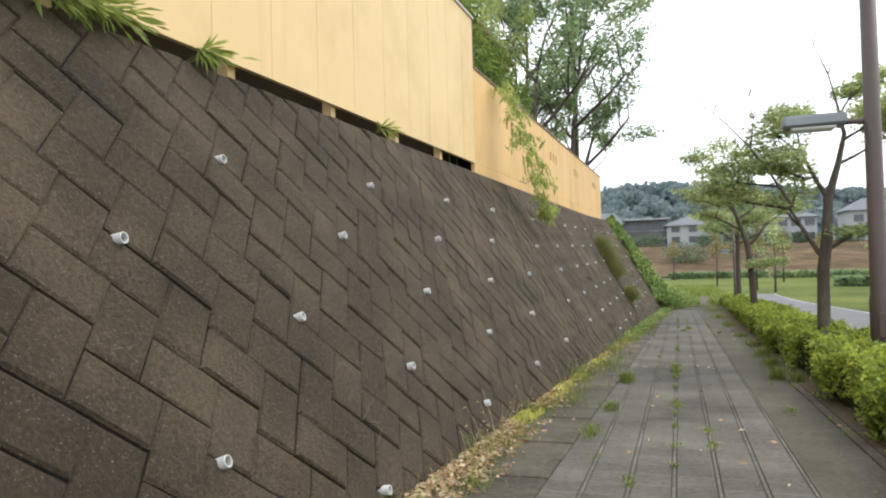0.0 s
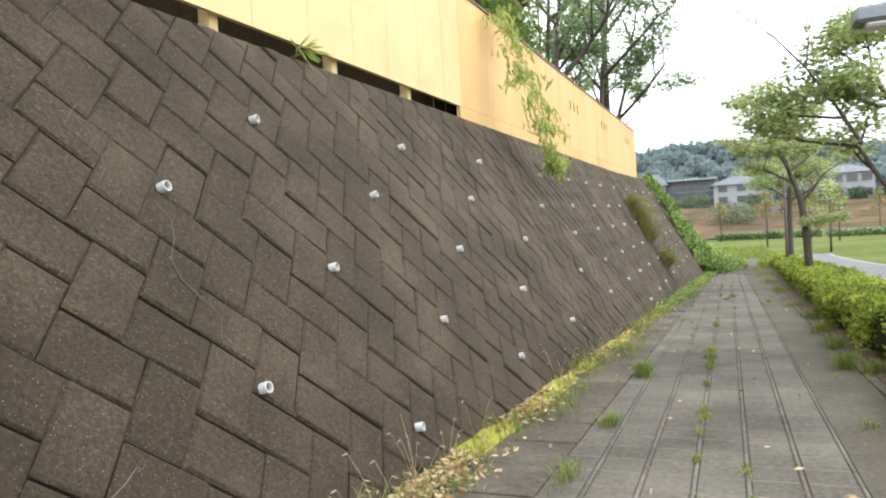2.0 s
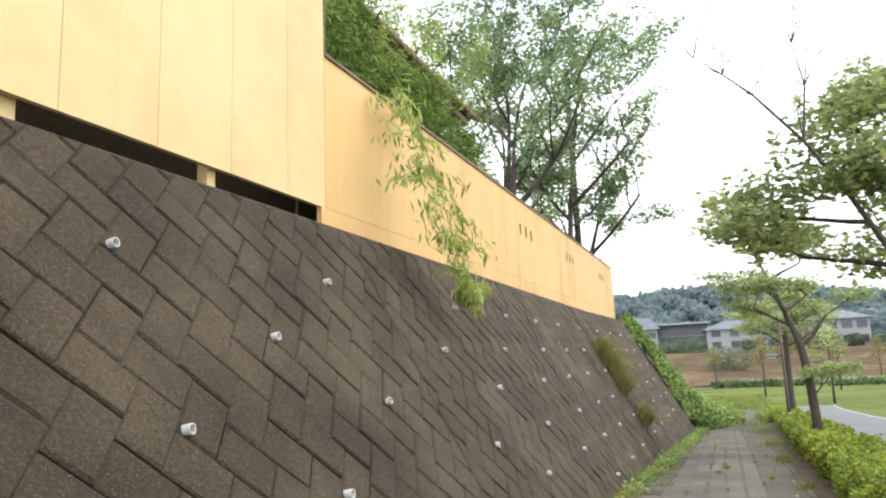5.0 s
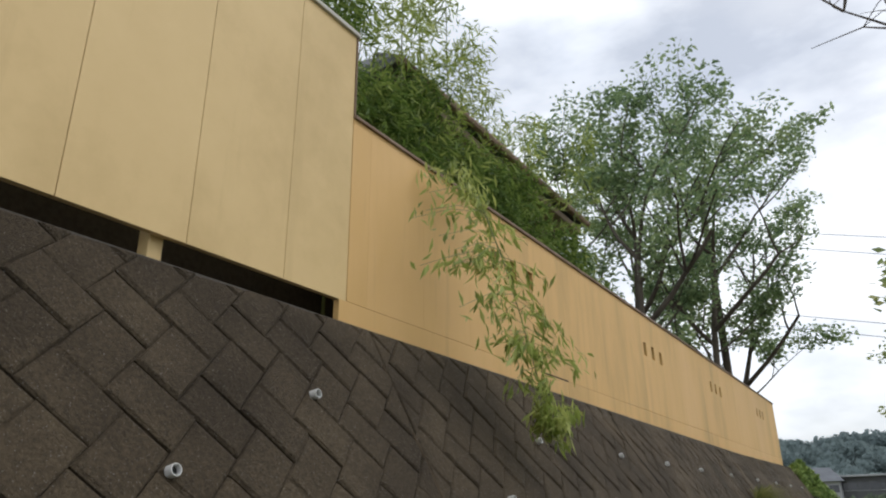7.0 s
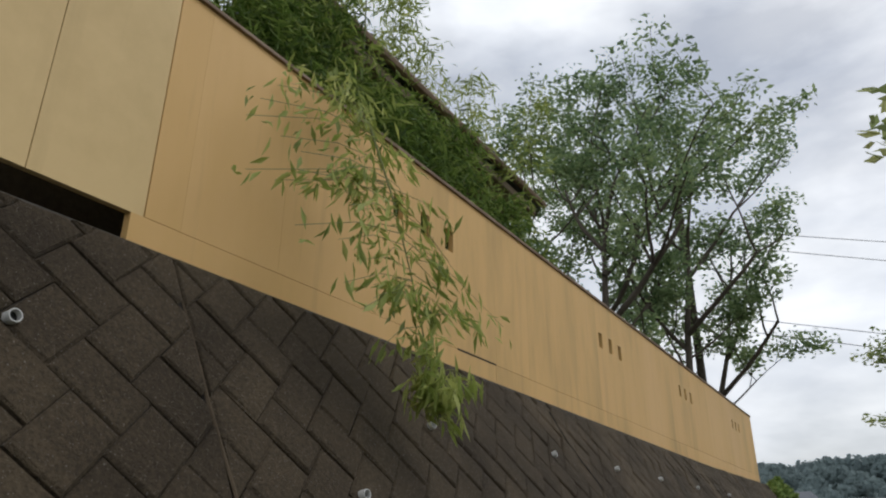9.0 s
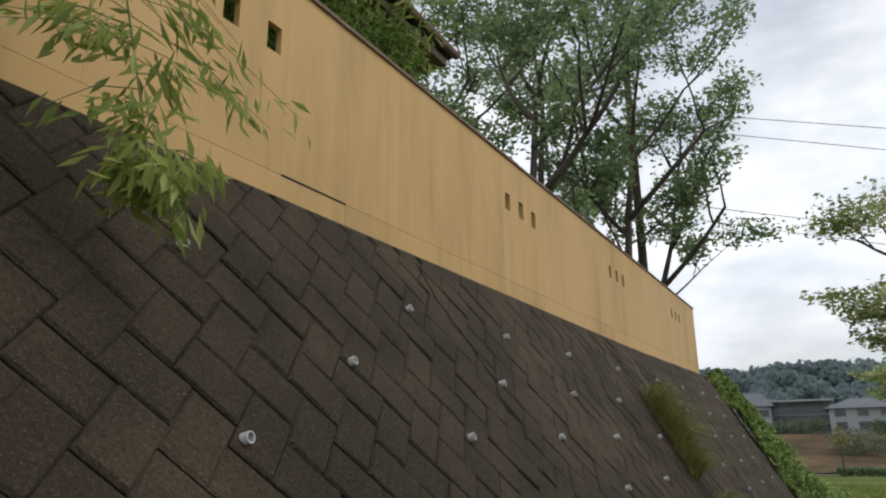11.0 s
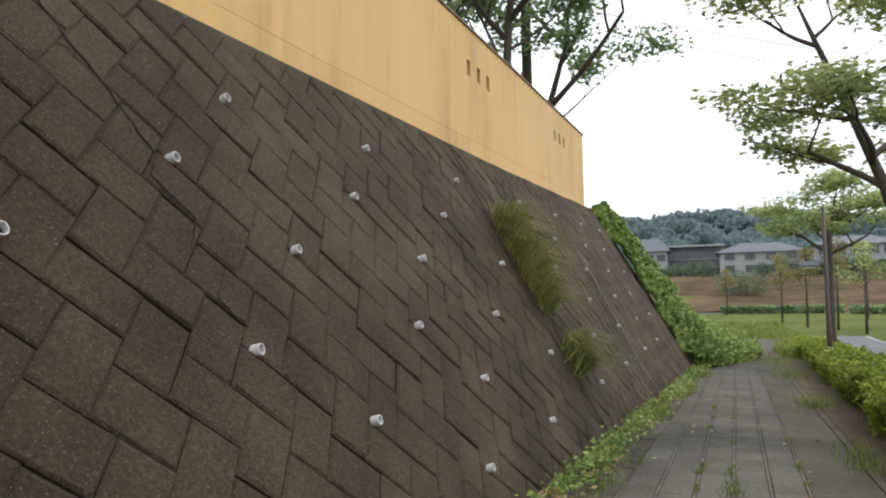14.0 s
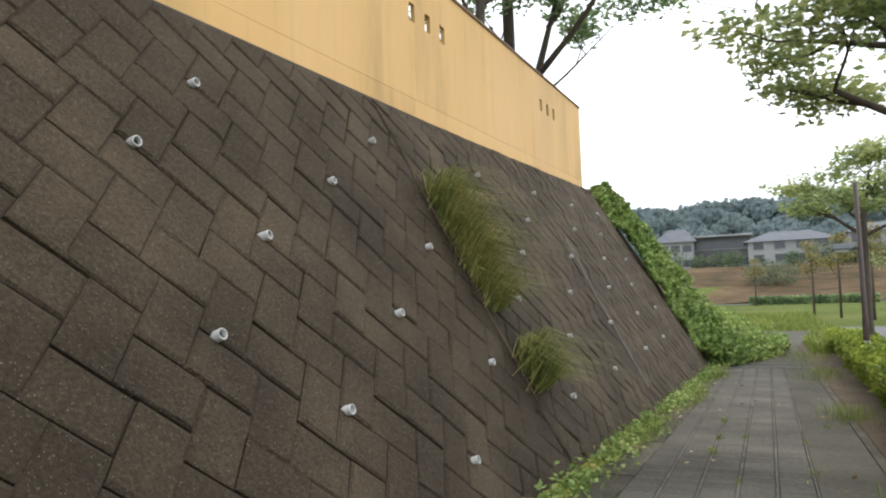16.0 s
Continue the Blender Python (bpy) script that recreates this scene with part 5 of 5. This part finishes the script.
far_house(-8.2, 176, 4.0, 11.2, 9, 6.6, M_HGREY, 0, "long dark grey building with a flat pale roof", flat=True, rows=6)
far_house(4.4, 165, 4.0, 14, 9, 4.6, M_HWHITE, 1.9, "pale house with a low grey hipped roof", rows=4)
far_house(18.8, 158, 3.8, 12, 10, 5.2, M_HWHITE, 1.7, "white two-storey house above the bank", rows=5)
far_house(38.0, 162, 3.8, 14, 10, 6.2, M_HWHITE, 2.6, "pale two-storey house above the bank", rows=4)
far_house(60.0, 168, 3.8, 14, 10, 6.2, M_HWHITE, 2.6, "pale two-storey house above the bank", rows=4)

hv, hf = [], []
hx, hy = [-420 + 30 * i for i in range(37)], [230 + 25 * j for j in range(14)]


def hill_z(x, y):
    k = max(0.0, min(1.0, (y - 230) / 160))
    return 6 + 24.3 * k * k * (3 - 2 * k) * (0.92 + 0.32 * noise.noise(Vector((x * 0.011, y * 0.004, 2)))) 


for y in hy:
    for x in hx:
        hv.append((x, y, hill_z(x, y)))
for j in range(len(hy) - 1):
    for i in range(len(hx) - 1):
        a = j * len(hx) + i
        hf.append((a, a + 1, a + 1 + len(hx), a + len(hx)))
hill = tagged(put("hill", mesh_of("hill", hv, hf, M_HILL, True)), "distant wooded hill, blue-green haze put into its colour", "hill", kind="structure")
rhill = np.random.default_rng(44)
wood = []
tops = rhill.uniform(-330, 420, (1500, 1)), rhill.uniform(240, 430, (1500, 1))
for k in range(1500):
    x0, y0 = float(tops[0][k, 0]), float(tops[1][k, 0])
    z0, r = hill_z(x0, y0), rhill.uniform(3, 5.5)
    q = rhill.normal(size=(150, 3))
    q /= np.linalg.norm(q, axis=1, keepdims=True)
    wood.append(np.array([x0, y0, z0 + r * 0.9]) + q * np.array([r, r, r * 0.9]) * rhill.uniform(0.75, 1.05, (150, 1)))
tagged(leaves("woodland", np.concatenate(wood), 1.9, 0.95, M_HILL, None, seed=3), "dense woodland covering the distant hill, haze put into its colour", "woodland", kind="stuff")

# low far hedges and young trees on the flat ground
for i, (x0, x1, y) in enumerate(((-2, 12, 116), (12, 30, 112), (14, 22, 80), (24, 34, 84), (31, 52, 108))):
    ob = empty("far_hedge", "clipped dark green hedge across the valley floor", "hedge", "far hedges", at=((x0 + x1) / 2, y, ground_z(y)))
    rr = np.random.default_rng(i)
    n = 2600
    w = (x1 - x0) / 2
    cc = np.stack([rr.uniform(-w, w, n), rr.uniform(-0.6, 0.6, n), rr.uniform(0.05, 1.0, n)], 1)
    leaves("foliage", cc, 0.42, 0.7, M_LEAF, ob, seed=60 + i)
for i, (x, y) in enumerate(((18, 78), (23, 82), (28, 90), (36, 88))):
    rr = np.random.default_rng(i)
    ob = empty("round_shrub", "clipped round green shrub on the grass", "shrub", "round shrubs", at=(x, y, ground_z(y)))
    q = rr.normal(size=(700, 3))
    q /= np.linalg.norm(q, axis=1, keepdims=True)
    leaves("foliage", q * rr.uniform(0.6, 1.02, (700, 1)) * np.array([1.1, 1.1, 0.9]) + np.array([0, 0, 0.85]), 0.3, 0.6, M_LEAF, ob, seed=80 + i)
YOUNG = [(-1.2, 112, 6.0, 1), (3.4, 84, 6.2, 1), (4.8, 78, 6.4, 1), (6.4, 74, 6.6, 1), (7.4, 69, 6.2, 0), (11.5, 96, 6.5, 1), (20, 122, 6.5, 1), (33, 118, 7, 0), (28, 126, 7, 0)]
for i, (x, y, h, autumn) in enumerate(YOUNG):
    tree("young_tree", (x, y, terrain_z(x, y)), [(0, 0, -0.1), (0.05, 0, h * 0.45), (0.0, 0, h * 0.75)], [0.10, 0.075, 0.035],
         [((0, 0, h * 0.45), (-0.8, 0.1, 0.8), h * 0.16, 0.03), ((0, 0, h * 0.5), (0.8, 0.2, 0.8), h * 0.16, 0.03), ((0, 0, h * 0.6), (0.1, -0.6, 0.8), h * 0.15, 0.03), ((0.0, 0, h * 0.75), (0, 0.1, 1), h * 0.12, 0.025)],
         400 + i, M_AUTUMN if autumn else M_LEAF_PALE, 0.26, 12, 0.34, "young yellowing tree on the grass" if autumn else "young green tree on the grass", depth=1, group="young trees in the valley", squash=0.6)

# bushes along the bank and before the houses
rbk = random.Random(15)
for i in range(30):
    x = -30 + i * 3.2 + rbk.uniform(-1, 1)
    y = rbk.choice((147, 149, 140, 134, 152))
    if 100 < y < 145 and rbk.random() < 0.5:
        y = 149
    r = rbk.uniform(1.0, 2.3)
    rr = np.random.default_rng(500 + i)
    ob = empty("bush", "bush on the bank, greyed green with haze in its colour", "bush", "bushes on the bank", at=(x, y, terrain_z(x, y)))
    q = rr.normal(size=(420, 3))
    q /= np.linalg.norm(q, axis=1, keepdims=True)
    leaves("foliage", q * rr.uniform(0.45, 1.05, (420, 1)) * np.array([r * 1.2, r, r]) + np.array([0, 0, r * 0.8]), 0.45, 0.6, M_BUSH_FAR, ob, seed=700 + i)


def far_van(x, y):
    z = terrain_z(x, y) + 0.15
    ob = empty("van", "small white van parked beside the houses on the bank", "van", at=(x, y, z))
    part("body", box_bm(-1.9, -0.75, 0.3, 1.9, 0.75, 1.75, 0.12, lambda a, b, c: (a - (0.45 if a > 1.4 and c > 1.1 else 0), b * (0.92 if c > 1.2 else 1), c)), M_CARWHITE, ob)
    for k in range(3):
        part("side_window", box_bm(-1.6 + k * 0.98, -0.765, 1.08, -0.75 + k * 0.98, -0.70, 1.55, 0.02), M_HGLASS, ob)
    for wx in (-1.25, 1.25):
        for wy in (-0.72, 0.72):
            bm = bmesh.new()
            tube(bm, [(wx, wy - 0.09, 0.3), (wx, wy + 0.09, 0.3)], [0.3, 0.3], 14)
            part("wheel", bm, M_TYRE, ob)


valley_road = tagged(put("valley_road", mesh_of("valley_road", [(-14, 117.4, ground_z(118) + 0.03), (60, 117.4, ground_z(118) + 0.03), (60, 120.8, ground_z(118) + 0.03), (-14, 120.8, ground_z(118) + 0.03)], [(0, 1, 2, 3)], M_ROAD)),
                     "pale asphalt road across the valley floor", "road", kind="structure")
far_van(27.0, 152.0)

# ---- pieces: paving flags, gutter slabs, near blocks ----
COLS = [-1.21 + 0.30 * i for i in range(5)]
RNG = random.Random(9)


def flag_mesh(x0, x1, y0, y1, z):
    b = 0.006
    vs = []
    for inset, dz in ((0.0, -0.03), (0.0, -b * 0.8), (b, 0.0)):
        for x, y in ((x0 + inset, y0 + inset), (x1 - inset, y0 + inset), (x1 - inset, y1 - inset), (x0 + inset, y1 - inset)):
            vs.append((x, y, z(y) + dz))
    fs = [(8, 9, 10, 11)]
    for r in (0, 4):
        for k in range(4):
            fs.append((r + k, r + (k + 1) % 4, r + 4 + (k + 1) % 4, r + 4 + k))
    return vs, fs


pavement = empty("pavement", "grey concrete paving flags with double grooved joints", "pavement", kind="structure")
flag_edge = lambda y: -1.565 + 0.0148 * y  # the flags' cut edge runs with the wall
fv, ff, sv, sf, jv, jf = [], [], [], [], [], []


def add_to(vl, fl, vs, fs):
    o = len(vl)
    vl += vs
    fl += [tuple(o + i for i in q) for q in fs]


y = -6.0
while y < END_TILES - 0.31:
    edge = flag_edge(y + 0.15)
    for x in [COLS[0] - 0.30] + COLS:
        lift = 0.034 + RNG.uniform(-0.0015, 0.0015)
        x0, x1 = max(x + 0.020, edge), x + 0.280
        if x1 - x0 < 0.03:
            continue
        vs, fs = flag_mesh(x0, x1, y + 0.0035, y + 0.2965, lambda t: ground_z(t) + lift)
        if 4.6 < y < 17.5 and x >= COLS[0]:
            put("paving_flag", mesh_of("paving_flag", vs, fs, M_TILE), pavement)
        else:
            add_to(fv, ff, vs, fs)
        zj = ground_z(y) + 0.0332
        add_to(jv, jf, [(x0, y - 0.007, zj), (x1, y - 0.007, zj), (x1, y + 0.007, zj - 0.0004), (x0, y + 0.007, zj - 0.0004)], [(0, 1, 2, 3)])
    for x in COLS + [COLS[-1] + 0.30]:
        if x - 0.013 > edge:
            add_to(sv, sf, *flag_mesh(x - 0.0125, x + 0.0125, y + 0.002, y + 0.298, lambda t: ground_z(t) + 0.033))
    y += 0.30
tagged(put("flags_beyond", mesh_of("flags_beyond", fv, ff, M_TILE_FAR), pavement), kind="stuff")
tagged(put("joint_strips", mesh_of("joint_strips", sv, sf, M_STRIP), pavement, "narrow grooved strips between the flags"), kind="stuff")
tagged(put("joint_sand", mesh_of("joint_sand", jv, jf, M_JOINT_SAND), pavement, "pale sand in the cross joints"), kind="stuff")
gutter = empty("gutter_cover", "row of stained concrete gutter slabs beside the moss", "gutter", kind="structure")
y = -6.0
while y < END_TILES - 0.61:
    lift = 0.036 + RNG.uniform(-0.006, 0.006)
    vs, fs = flag_mesh(-1.95, flag_edge(y + 0.3) - 0.012, y + 0.004, y + 0.596, lambda t: ground_z(t) + lift)
    put("gutter_slab", mesh_of("gutter_slab", vs, fs, M_SLAB), gutter)
    y += 0.60
for pts, bf in near_blocks:
    put("block", mesh_of("block", pts, bf, M_BLOCK), wall)
